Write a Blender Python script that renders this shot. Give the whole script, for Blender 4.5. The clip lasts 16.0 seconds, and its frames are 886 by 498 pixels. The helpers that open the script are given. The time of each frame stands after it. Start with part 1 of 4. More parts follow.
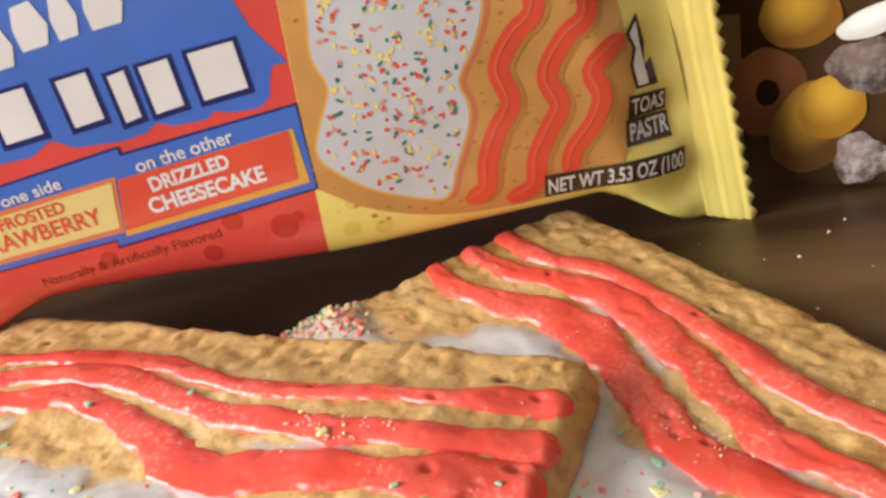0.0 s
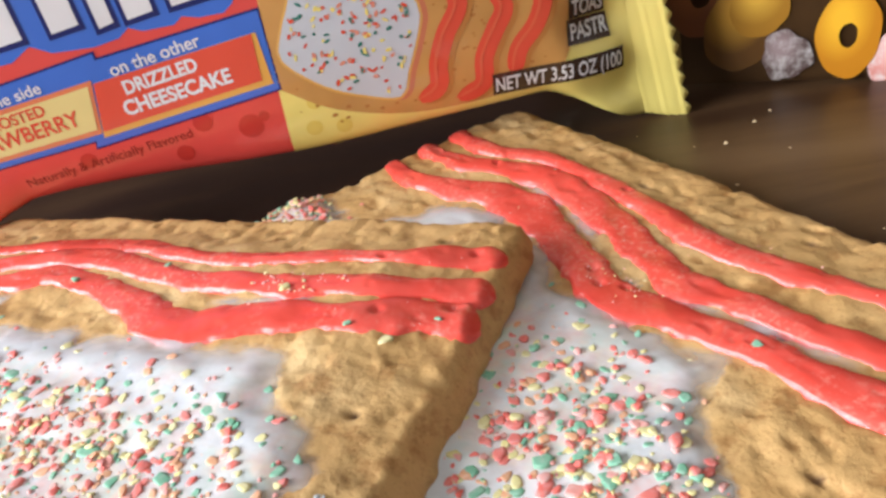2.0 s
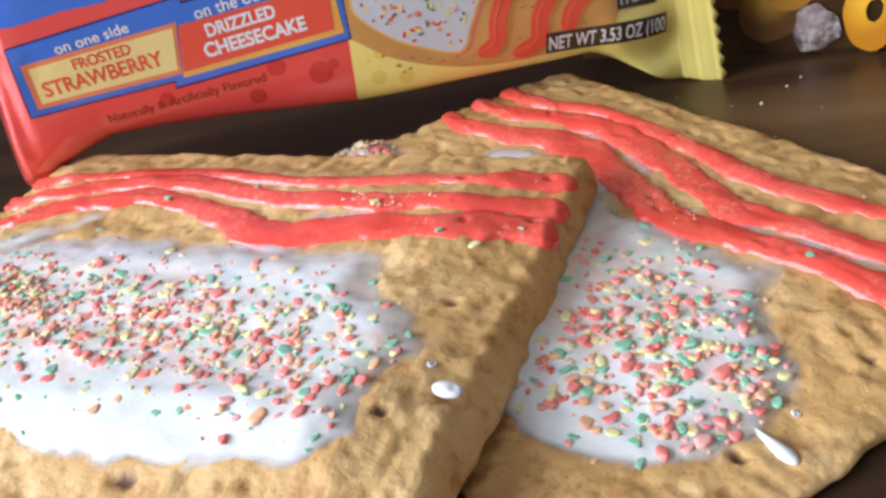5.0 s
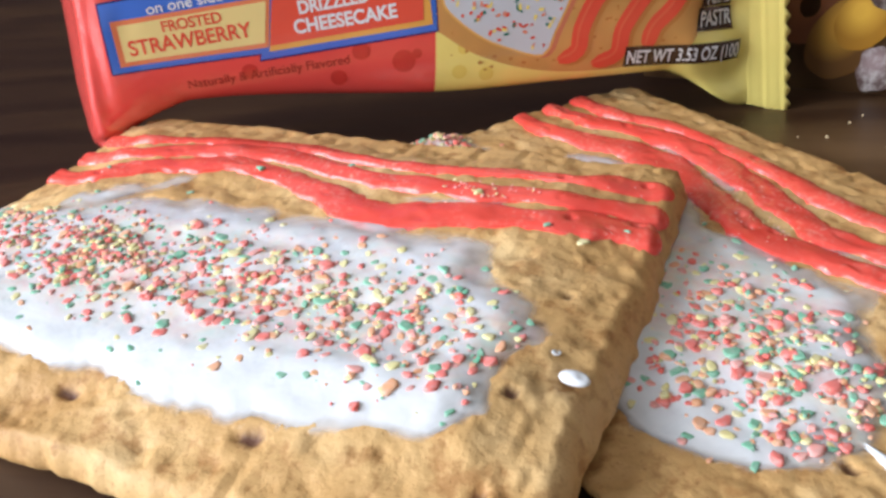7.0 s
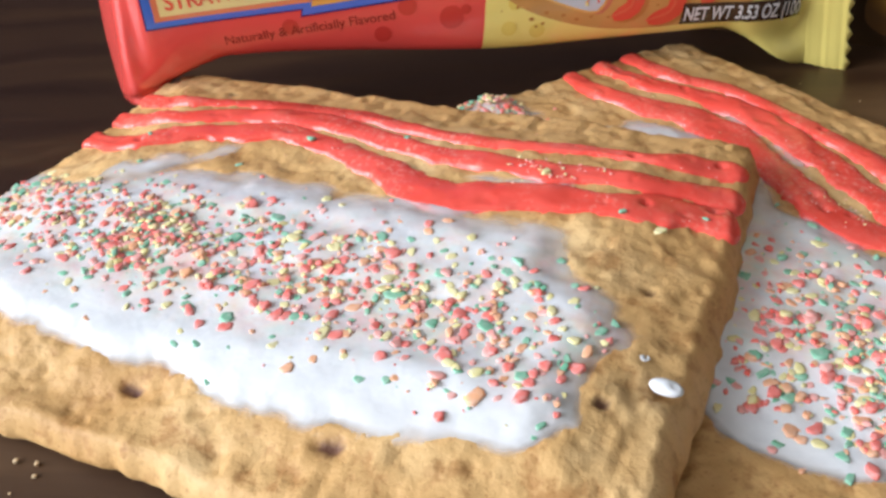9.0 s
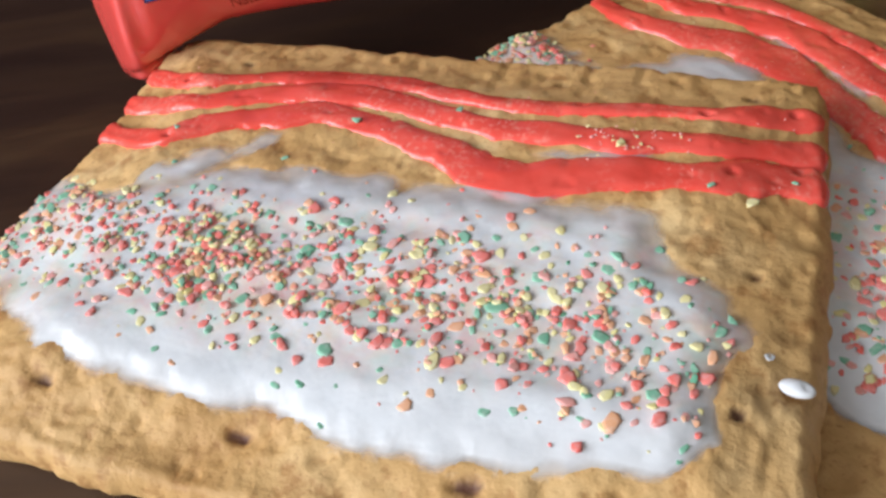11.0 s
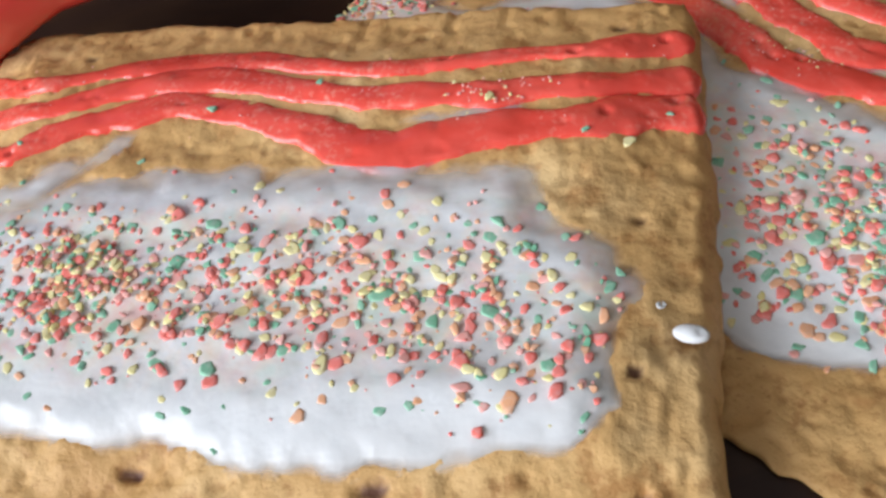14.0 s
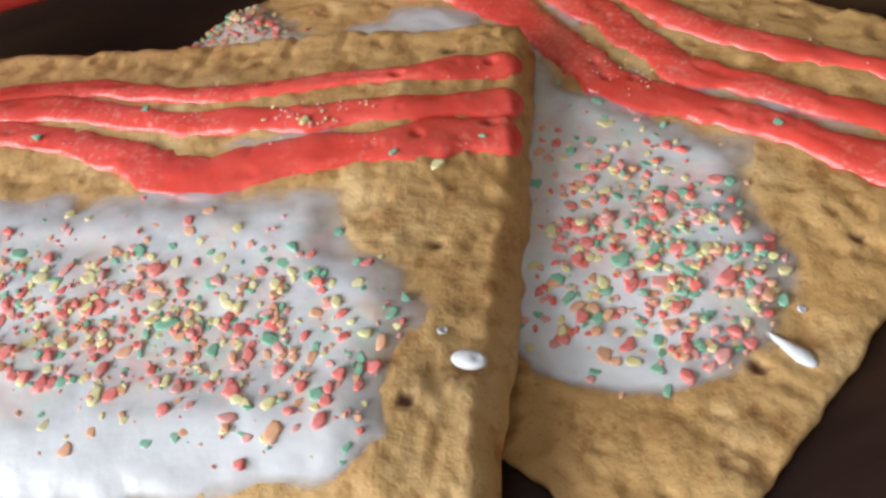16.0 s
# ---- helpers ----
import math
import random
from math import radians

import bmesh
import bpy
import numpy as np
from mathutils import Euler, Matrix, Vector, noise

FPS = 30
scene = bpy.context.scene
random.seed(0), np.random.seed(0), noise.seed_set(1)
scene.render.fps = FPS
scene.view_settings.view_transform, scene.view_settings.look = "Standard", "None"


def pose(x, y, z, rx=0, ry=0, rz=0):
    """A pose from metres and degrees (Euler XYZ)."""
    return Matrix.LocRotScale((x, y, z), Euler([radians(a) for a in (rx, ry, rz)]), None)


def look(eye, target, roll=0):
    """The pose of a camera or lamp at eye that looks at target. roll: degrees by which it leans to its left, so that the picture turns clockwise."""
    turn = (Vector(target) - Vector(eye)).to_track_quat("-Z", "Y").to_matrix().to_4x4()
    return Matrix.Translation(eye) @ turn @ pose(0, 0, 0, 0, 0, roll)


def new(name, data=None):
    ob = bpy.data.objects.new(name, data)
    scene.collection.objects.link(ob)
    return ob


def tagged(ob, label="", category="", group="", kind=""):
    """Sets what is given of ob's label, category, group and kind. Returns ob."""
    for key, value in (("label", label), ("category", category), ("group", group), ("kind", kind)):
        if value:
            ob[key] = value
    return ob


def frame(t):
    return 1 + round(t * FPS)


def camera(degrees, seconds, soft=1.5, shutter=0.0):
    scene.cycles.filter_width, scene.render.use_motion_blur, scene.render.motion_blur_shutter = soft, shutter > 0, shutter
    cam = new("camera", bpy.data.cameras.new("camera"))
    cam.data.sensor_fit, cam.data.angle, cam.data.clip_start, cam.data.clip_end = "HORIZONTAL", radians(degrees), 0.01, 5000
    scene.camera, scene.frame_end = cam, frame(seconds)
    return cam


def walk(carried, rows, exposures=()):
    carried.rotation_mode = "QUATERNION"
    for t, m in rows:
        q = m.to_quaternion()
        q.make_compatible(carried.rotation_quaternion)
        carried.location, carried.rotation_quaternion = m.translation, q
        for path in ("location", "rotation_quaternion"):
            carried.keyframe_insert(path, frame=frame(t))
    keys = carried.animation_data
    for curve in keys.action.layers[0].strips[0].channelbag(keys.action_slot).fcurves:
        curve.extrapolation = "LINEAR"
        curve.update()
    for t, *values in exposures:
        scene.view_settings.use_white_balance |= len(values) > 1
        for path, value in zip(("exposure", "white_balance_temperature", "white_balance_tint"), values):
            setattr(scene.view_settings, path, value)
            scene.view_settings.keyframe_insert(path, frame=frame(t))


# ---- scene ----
cam = camera(53.8, 16.0, soft=2.9)
METRES, EYE, TILT, LEAN, TURN = 0.152, 0.0719, -27.8, 10.96, 0.0
ROWS = [
    (0.0, 0.0, 0.0, 0.0, 0.0, 0.0, -0.0),
    (0.5, 0.0003, -0.0181, -0.0093, -0.68, -1.23, 0.36),
    (1.0, 0.0078, -0.0417, -0.0293, -0.51, -2.23, 0.94),
    (1.5, 0.0111, -0.062, -0.0477, -0.83, -2.82, 1.05),
    (2.0, 0.0303, -0.0774, -0.0656, -0.98, -3.02, 1.26),
    (2.5, 0.0426, -0.0952, -0.0842, -1.25, -3.31, 1.65),
    (3.0, 0.0505, -0.1111, -0.0965, -1.39, -3.4, 2.06),
    (3.5, 0.0383, -0.1231, -0.1086, -1.42, -3.5, 2.2),
    (4.0, 0.0137, -0.1335, -0.1181, -1.46, -3.27, 1.77),
    (6.5, -0.1479, -0.1553, -0.1543, -3.59, -1.89, -5.2),
    (7.0, -0.1696, -0.1555, -0.1561, -4.08, -2.06, -6.39),
    (7.5, -0.1978, -0.1483, -0.1539, -4.26, -2.33, -7.45),
    (8.0, -0.2166, -0.1372, -0.1427, -4.45, -2.82, -7.86),
    (10.5, -0.2898, -0.0735, -0.0441, -6.11, -15.08, -3.15),
    (11.0, -0.3364, -0.0512, -0.0213, -8.68, -16.11, -1.88),
    (11.5, -0.375, -0.03, -0.0182, -11.44, -17.64, 0.8),
    (12.0, -0.3859, -0.0106, -0.0045, -13.25, -19.81, 2.84),
    (12.5, -0.3793, 0.0138, -0.0004, -14.76, -21.48, 4.57),
    (13.0, -0.3736, 0.0047, 0.0084, -15.07, -22.27, 5.1),
    (13.5, -0.3242, -0.0121, 0.0036, -15.36, -21.66, 5.23),
    (14.0, -0.2872, -0.0189, 0.0067, -15.57, -21.24, 5.27),
    (14.5, -0.2425, -0.0266, 0.0027, -15.87, -20.99, 5.33),
    (15.0, -0.209, -0.0318, -0.0017, -15.94, -20.68, 5.44),
    (15.5, -0.1769, -0.0367, -0.0043, -16.06, -20.28, 5.62),
    (16.0, -0.1477, -0.0464, -0.013, -15.53, -19.44, 6.09),
]
walk(cam, [(t, pose(0, 0, EYE, TILT, LEAN, TURN) @ pose(METRES * x, METRES * y, METRES * z, 90 + pitch, roll, yaw)) for t, x, y, z, yaw, pitch, roll in ROWS],
     [(0.0, 0.34, 7250, 10), (1.5, 0.32, 6700, 10), (3.5, 0.25, 6000, 10), (7.0, 0.11, 6150, 10), (8.2, 0.10, 6200, 10), (11.0, -0.29, 6350, 10), (12.2, -0.40, 6350, 10), (13.4, -0.33, 6350, 10), (16.0, -0.31, 6450, 10)])

# ---------------------------------------------------------------- light
WINDOW = 50.0
world = bpy.data.worlds.new("sky")
scene.world = world
world.use_nodes = True
sky = world.node_tree.nodes.new("ShaderNodeTexSky")
sky.sky_type, sky.sun_disc, sky.sun_elevation, sky.sun_rotation = "NISHITA", False, radians(35), radians(240)
world.node_tree.links.new(sky.outputs["Color"], world.node_tree.nodes["Background"].inputs["Color"])
world.node_tree.nodes["Background"].inputs["Strength"].default_value = 0.1



# ---------------------------------------------------------------- helpers
def smooth(x, a, b):
    x = np.clip((np.asarray(x, float) - a) / (b - a), 0, 1)
    return x * x * (3 - 2 * x)


def lattice(i, j, seed):
    v = np.sin(i * 127.1 + j * 311.7 + seed * 74.7) * 43758.5453
    return v - np.floor(v)


def vnoise(x, y, seed=0):
    """Value noise in -1..1, one cell per unit."""
    x, y = np.asarray(x, float), np.asarray(y, float)
    i, j = np.floor(x), np.floor(y)
    f, g = x - i, y - j
    f, g = f * f * (3 - 2 * f), g * g * (3 - 2 * g)
    top = lattice(i, j, seed) * (1 - f) + lattice(i + 1, j, seed) * f
    low = lattice(i, j + 1, seed) * (1 - f) + lattice(i + 1, j + 1, seed) * f
    return 2 * (top * (1 - g) + low * g) - 1


def fbm(x, y, seed=0, octaves=3):
    return sum(vnoise(x * 2 ** k + 13 * k, y * 2 ** k - 7 * k, seed + k) / 2 ** k for k in range(octaves))


def spline(points, step):
    """A Catmull-Rom line through points, sampled about every step."""
    p = np.array(points, float)
    p = np.vstack([2 * p[0] - p[1], p, 2 * p[-1] - p[-2]])
    out = []
    for k in range(1, len(p) - 2):
        n = max(2, int(np.linalg.norm(p[k + 1] - p[k]) / step))
        t = np.linspace(0, 1, n, endpoint=False)[:, None]
        out.append(0.5 * (2 * p[k] + (p[k + 1] - p[k - 1]) * t + (2 * p[k - 1] - 5 * p[k] + 4 * p[k + 1] - p[k + 2]) * t ** 2
                          + (3 * p[k] - p[k - 1] - 3 * p[k + 1] + p[k + 2]) * t ** 3))
    return np.vstack(out + [p[-2:-1]])


def inside_distance(u, v, poly):
    """Signed distance to a closed outline, positive inside."""
    p = np.array(poly, float)
    q = np.roll(p, -1, axis=0)
    best = np.full(u.shape, 1e9)
    odd = np.zeros(u.shape, bool)
    for (ax, ay), (bx, by) in zip(p, q):
        dx, dy = bx - ax, by - ay
        t = np.clip(((u - ax) * dx + (v - ay) * dy) / (dx * dx + dy * dy + 1e-12), 0, 1)
        best = np.minimum(best, (u - ax - t * dx) ** 2 + (v - ay - t * dy) ** 2)
        cross = (ay > v) != (by > v)
        odd ^= cross & (u < dx * (v - ay) / (dy if dy else 1e-12) + ax)
    return np.where(odd, 1, -1) * np.sqrt(best)


def mesh_of(name, verts, faces, material, flat=False):
    me = bpy.data.meshes.new(name)
    me.from_pydata([tuple(map(float, v)) for v in verts], [], [tuple(map(int, f)) for f in faces])
    for m in (material if isinstance(material, (list, tuple)) else [material]):
        me.materials.append(m)
    me.polygons.foreach_set("use_smooth", [not flat] * len(me.polygons))
    me.update()
    return me


def part_of(name, me, parent, label=""):
    ob = new(name, me)
    ob.parent = parent
    return tagged(ob, label)


def part(name, bm, material, parent, label="", flat=False):
    me = bpy.data.meshes.new(name)
    bm.to_mesh(me)
    bm.free()
    me.materials.append(material)
    me.polygons.foreach_set("use_smooth", [not flat] * len(me.polygons))
    ob = new(name, me)
    ob.parent = parent
    return tagged(ob, label)


def values(me, name, data):
    me.attributes.new(name, "FLOAT", "POINT").data.foreach_set("value", np.asarray(data, np.float32))


def box_bm(x0, y0, z0, x1, y1, z1, bevel=0.0):
    bm = bmesh.new()
    bmesh.ops.create_cube(bm, size=1)
    for v in bm.verts:
        v.co = Vector(((x0 + x1) / 2 + v.co.x * (x1 - x0), (y0 + y1) / 2 + v.co.y * (y1 - y0), (z0 + z1) / 2 + v.co.z * (z1 - z0)))
    if bevel:
        bmesh.ops.bevel(bm, geom=bm.edges[:], offset=bevel, segments=2, affect="EDGES")
    return bm


# ---------------------------------------------------------------- materials
class Mat:
    """A Principled material with short calls for its nodes."""

    def __init__(self, name, colour=(0.8, 0.8, 0.8), rough=0.5, metal=0.0, coat=0.0, coat_rough=0.1, ior=1.45):
        self.m = bpy.data.materials.new(name)
        self.m.use_nodes = True
        self.t = self.m.node_tree
        self.b = self.t.nodes["Principled BSDF"]
        for key, value in (("Base Color", (*colour, 1)), ("Roughness", rough), ("Metallic", metal), ("Coat Weight", coat), ("Coat Roughness", coat_rough), ("IOR", ior)):
            self.b.inputs[key].default_value = value

    def node(self, kind, **kw):
        n = self.t.nodes.new(kind)
        for k, v in kw.items():
            if k in ("Scale", "Detail", "Roughness", "Distortion", "Strength", "Distance", "Lacunarity", "Location", "Rotation", "W"):
                n.inputs[k].default_value = v
        return n

    def link(self, a, b):
        self.t.links.new(a, b)

    def coords(self, scale=(1, 1, 1), rotation=(0, 0, 0)):
        c = self.node("ShaderNodeTexCoord")
        mp = self.node("ShaderNodeMapping")
        mp.inputs["Scale"].default_value = scale
        mp.inputs["Rotation"].default_value = rotation
        self.link(c.outputs["Object"], mp.inputs["Vector"])
        return mp.outputs["Vector"]

    def noise(self, vec, scale, detail=4, rough=0.6):
        n = self.node("ShaderNodeTexNoise", Scale=scale, Detail=detail, Roughness=rough)
        self.link(vec, n.inputs["Vector"])
        return n.outputs["Fac"]

    def ramp(self, fac, stops):
        r = self.node("ShaderNodeValToRGB")
        e = r.color_ramp.elements
        while len(e) < len(stops):
            e.new(0.5)
        for k, (pos, col) in enumerate(stops):
            e[k].position = pos
            e[k].color = (*col, 1) if len(col) == 3 else col
        self.link(fac, r.inputs["Fac"])
        return r.outputs["Color"]

    def mix(self, fac, a, b, blend="MIX"):
        n = self.t.nodes.new("ShaderNodeMix")
        n.data_type, n.blend_type = "RGBA", blend
        for sock, val in ((n.inputs["Factor"], fac), (n.inputs["A"], a), (n.inputs["B"], b)):
            if isinstance(val, (int, float)):
                sock.default_value = val
            elif isinstance(val, tuple):
                sock.default_value = (*val, 1)
            else:
                self.link(val, sock)
        return n.outputs["Result"]

    def attr(self, name):
        n = self.node("ShaderNodeAttribute")
        n.attribute_name = name
        return n.outputs["Fac"]

    def colour(self, out):
        self.link(out, self.b.inputs["Base Color"])

    def roughness(self, fac, lo, hi):
        n = self.node("ShaderNodeMapRange")
        n.inputs["To Min"].default_value, n.inputs["To Max"].default_value = lo, hi
        self.link(fac, n.inputs["Value"])
        self.link(n.outputs["Result"], self.b.inputs["Roughness"])

    def bump(self, fac, distance, strength=1.0, then=None):
        n = self.node("ShaderNodeBump", Strength=strength, Distance=distance)
        self.link(fac, n.inputs["Height"])
        if then is not None:
            self.link(then, n.inputs["Normal"])
        self.link(n.outputs["Normal"], self.b.inputs["Normal"])
        return n.outputs["Normal"]


def crust_material():
    k = Mat("baked_crust", rough=0.62)
    vec = k.coords()
    broad, mid, fine = k.noise(vec, 55, 3), k.noise(vec, 260, 4, 0.65), k.noise(vec, 1500, 3, 0.7)
    base = k.ramp(broad, [(0.3, (0.53, 0.292, 0.098)), (0.55, (0.65, 0.400, 0.160)), (0.75, (0.74, 0.520, 0.255))])
    spots = k.ramp(mid, [(0.34, (0.52, 0.34, 0.20)), (0.47, (1, 1, 1))])
    col = k.mix(0.60, base, spots, "MULTIPLY")
    specks = k.ramp(fine, [(0.30, (0.55, 0.40, 0.28)), (0.42, (1, 1, 1))])
    col = k.mix(0.58, col, specks, "MULTIPLY")
    col = k.mix(k.attr("toast"), col, (0.115, 0.045, 0.030))
    k.colour(col)
    n = k.bump(mid, 0.0010, 0.38)
    k.bump(fine, 0.0002, 0.5, n)
    return k.m


def icing_material():
    k = Mat("white_icing", (0.80, 0.80, 0.82), rough=0.33)
    vec = k.coords()
    mid, fine = k.noise(vec, 170, 3), k.noise(vec, 900, 3)
    col = k.ramp(mid, [(0.3, (0.675, 0.70, 0.73)), (0.6, (0.785, 0.805, 0.83))])
    # colour that has run out of the sugar
    stain = k.ramp(k.noise(vec, 120, 4, 0.7), [(0.40, (0, 0, 0)), (0.64, (0.80, 0.80, 0.80))])
    k.colour(k.mix(k.mix(1.0, stain, k.attr("stain"), "MULTIPLY"), col, k.ramp(k.noise(vec, 210, 2), [(0.38, (0.80, 0.50, 0.47)), (0.5, (0.82, 0.66, 0.52)), (0.62, (0.62, 0.74, 0.64))])))
    k.roughness(k.noise(vec, 90, 3), 0.12, 0.48)
    n = k.bump(mid, 0.0006, 0.35)
    k.bump(fine, 0.0001, 0.4, n)
    out = k.t.nodes["Material Output"]
    clear, blend = k.node("ShaderNodeBsdfTransparent"), k.node("ShaderNodeMixShader")
    k.link(k.attr("glaze"), blend.inputs["Fac"])
    k.link(clear.outputs["BSDF"], blend.inputs[1])
    k.link(k.b.outputs["BSDF"], blend.inputs[2])
    k.link(blend.outputs["Shader"], out.inputs["Surface"])
    return k.m


def drizzle_material():
    k = Mat("red_drizzle", rough=0.3)
    vec = k.coords()
    mid, fine = k.noise(vec, 140, 3), k.noise(vec, 1300, 2)
    col = k.ramp(mid, [(0.3, (0.79, 0.070, 0.048)), (0.6, (0.85, 0.105, 0.078)), (0.8, (0.88, 0.19, 0.145))])
    sugar = k.ramp(fine, [(0.50, (0, 0, 0)), (0.74, (1, 1, 1))])
    patch = k.ramp(k.noise(vec, 75, 2), [(0.44, (0, 0, 0)), (0.60, (1, 1, 1))])
    col = k.mix(k.mix(1.0, sugar, patch, "MULTIPLY"), col, (0.86, 0.27, 0.21))
    k.colour(col)
    k.roughness(k.noise(vec, 95, 3), 0.02, 0.42)
    n = k.bump(mid, 0.0006, 0.3)
    k.bump(k.noise(vec, 800, 3), 0.00014, 0.4, n)
    return k.m


def sprinkle_material(name, colour):
    k = Mat(name, colour, rough=0.5)
    info = k.node("ShaderNodeObjectInfo")
    geo = k.node("ShaderNodeNewGeometry")
    add = k.node("ShaderNodeMath")
    add.operation = "ADD"
    k.link(info.outputs["Random"], add.inputs[0])
    k.link(geo.outputs["Random Per Island"], add.inputs[1])
    pale = tuple(min(1, c * 0.88 + 0.09) for c in colour)
    col = k.ramp(add.outputs["Value"], [(0.15, colour), (1.0, pale)])
    geo_at = k.node("ShaderNodeNewGeometry").outputs["Position"]
    fine = k.noise(geo_at, 1400, 3)
    k.colour(k.mix(k.ramp(fine, [(0.46, (0, 0, 0)), (0.68, (0.26, 0.26, 0.26))]), col, (0.80, 0.76, 0.76)))
    k.bump(fine, 0.00012, 0.4)
    return k.m


def film_material(name, colour, rough=0.25, mottle=0.06, coat=1.0, coat_rough=0.07):
    """Printed glossy plastic film."""
    k = Mat(name, colour, rough=rough, coat=coat, coat_rough=coat_rough)
    vec = k.coords()
    n = k.noise(vec, 45, 3)
    dark = tuple(c * (1 - mottle * 2) for c in colour)
    k.colour(k.ramp(n, [(0.35, dark), (0.65, colour)]))
    k.bump(k.noise(vec, 120, 2), 0.0005, 0.12)
    return k.m


def wood_material():
    k = Mat("dark_table_wood", rough=0.3, ior=1.33)
    vec = k.coords((3.2, 26, 10), (0, 0, radians(8)))
    warp = k.node("ShaderNodeTexNoise", Scale=1.6, Detail=3, Roughness=0.5)
    k.link(k.coords((4, 9, 4)), warp.inputs["Vector"])
    bent = k.node("ShaderNodeVectorMath")
    bent.operation = "ADD"
    k.link(vec, bent.inputs[0])
    k.link(warp.outputs["Color"], bent.inputs[1])
    vec = bent.outputs["Vector"]
    grain, fine = k.noise(vec, 2.6, 5, 0.6), k.noise(vec, 26, 4, 0.7)
    col = k.ramp(grain, [(0.30, (0.022, 0.010, 0.008)), (0.48, (0.032, 0.015, 0.010)), (0.60, (0.046, 0.022, 0.012)), (0.74, (0.070, 0.037, 0.018))])
    col = k.mix(0.35, col, k.ramp(fine, [(0.35, (0.5, 0.45, 0.4)), (0.6, (1, 1, 1))]), "MULTIPLY")
    # two paler patches paint brighter light into the grain, east and south-west
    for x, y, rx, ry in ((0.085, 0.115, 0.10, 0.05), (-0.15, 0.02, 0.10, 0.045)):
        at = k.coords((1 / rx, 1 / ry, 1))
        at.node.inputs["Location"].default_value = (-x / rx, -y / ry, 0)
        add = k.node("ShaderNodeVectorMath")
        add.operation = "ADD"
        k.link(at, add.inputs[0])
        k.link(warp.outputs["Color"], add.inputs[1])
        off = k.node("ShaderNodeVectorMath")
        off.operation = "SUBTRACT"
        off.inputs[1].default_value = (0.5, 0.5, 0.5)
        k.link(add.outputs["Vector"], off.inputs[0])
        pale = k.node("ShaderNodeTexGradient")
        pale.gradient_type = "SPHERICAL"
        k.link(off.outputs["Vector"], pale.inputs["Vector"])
        lit_wood = k.ramp(grain, [(0.34, (0.060, 0.030, 0.014)), (0.50, (0.125, 0.070, 0.032)), (0.68, (0.165, 0.096, 0.046))])
        col = k.mix(k.ramp(pale.outputs["Fac"], [(0.05, (0, 0, 0)), (0.55, (0.85, 0.85, 0.85))]), col, lit_wood)
    k.colour(col)
    k.roughness(grain, 0.30, 0.48)
    k.bump(fine, 0.0001, 0.15)
    return k.m


def paint_material(name, colour, scale=6):
    k = Mat(name, colour, rough=0.7)
    vec = k.coords()
    k.colour(k.ramp(k.noise(vec, scale, 4), [(0.3, tuple(c * 0.88 for c in colour)), (0.7, colour)]))
    k.bump(k.noise(vec, 180, 3), 0.002, 0.15)
    return k.m


CRUST, ICING, DRIZZLE, WOOD = crust_material(), icing_material(), drizzle_material(), wood_material()
SPRINKLES = {
    "red": sprinkle_material("red_sugar", (0.88, 0.16, 0.125)),
    "coral": sprinkle_material("coral_sugar", (0.88, 0.36, 0.31)),
    "orange": sprinkle_material("orange_sugar", (0.88, 0.42, 0.20)),
    "green": sprinkle_material("green_sugar", (0.17, 0.50, 0.31)),
    "yellow": sprinkle_material("yellow_sugar", (0.82, 0.74, 0.32)),
}
RED, YELLOW, BLUE = film_material("red_film", (0.80, 0.085, 0.070), 0.25, coat=1.0, coat_rough=0.1), film_material("yellow_film", (0.93, 0.77, 0.22)), film_material("blue_film", (0.060, 0.175, 0.66))
CREAM, WHITE, TAN = film_material("cream_print", (0.86, 0.70, 0.28)), film_material("white_print", (0.84, 0.84, 0.86)), film_material("tan_print", (0.70, 0.36, 0.105), mottle=0.13)
PRINT_RED, INK, MAROON = film_material("red_print", (0.80, 0.095, 0.05)), film_material("dark_print", (0.055, 0.03, 0.02)), film_material("maroon_print", (0.30, 0.012, 0.012))
NAVY = film_material("navy_print", (0.012, 0.02, 0.14))

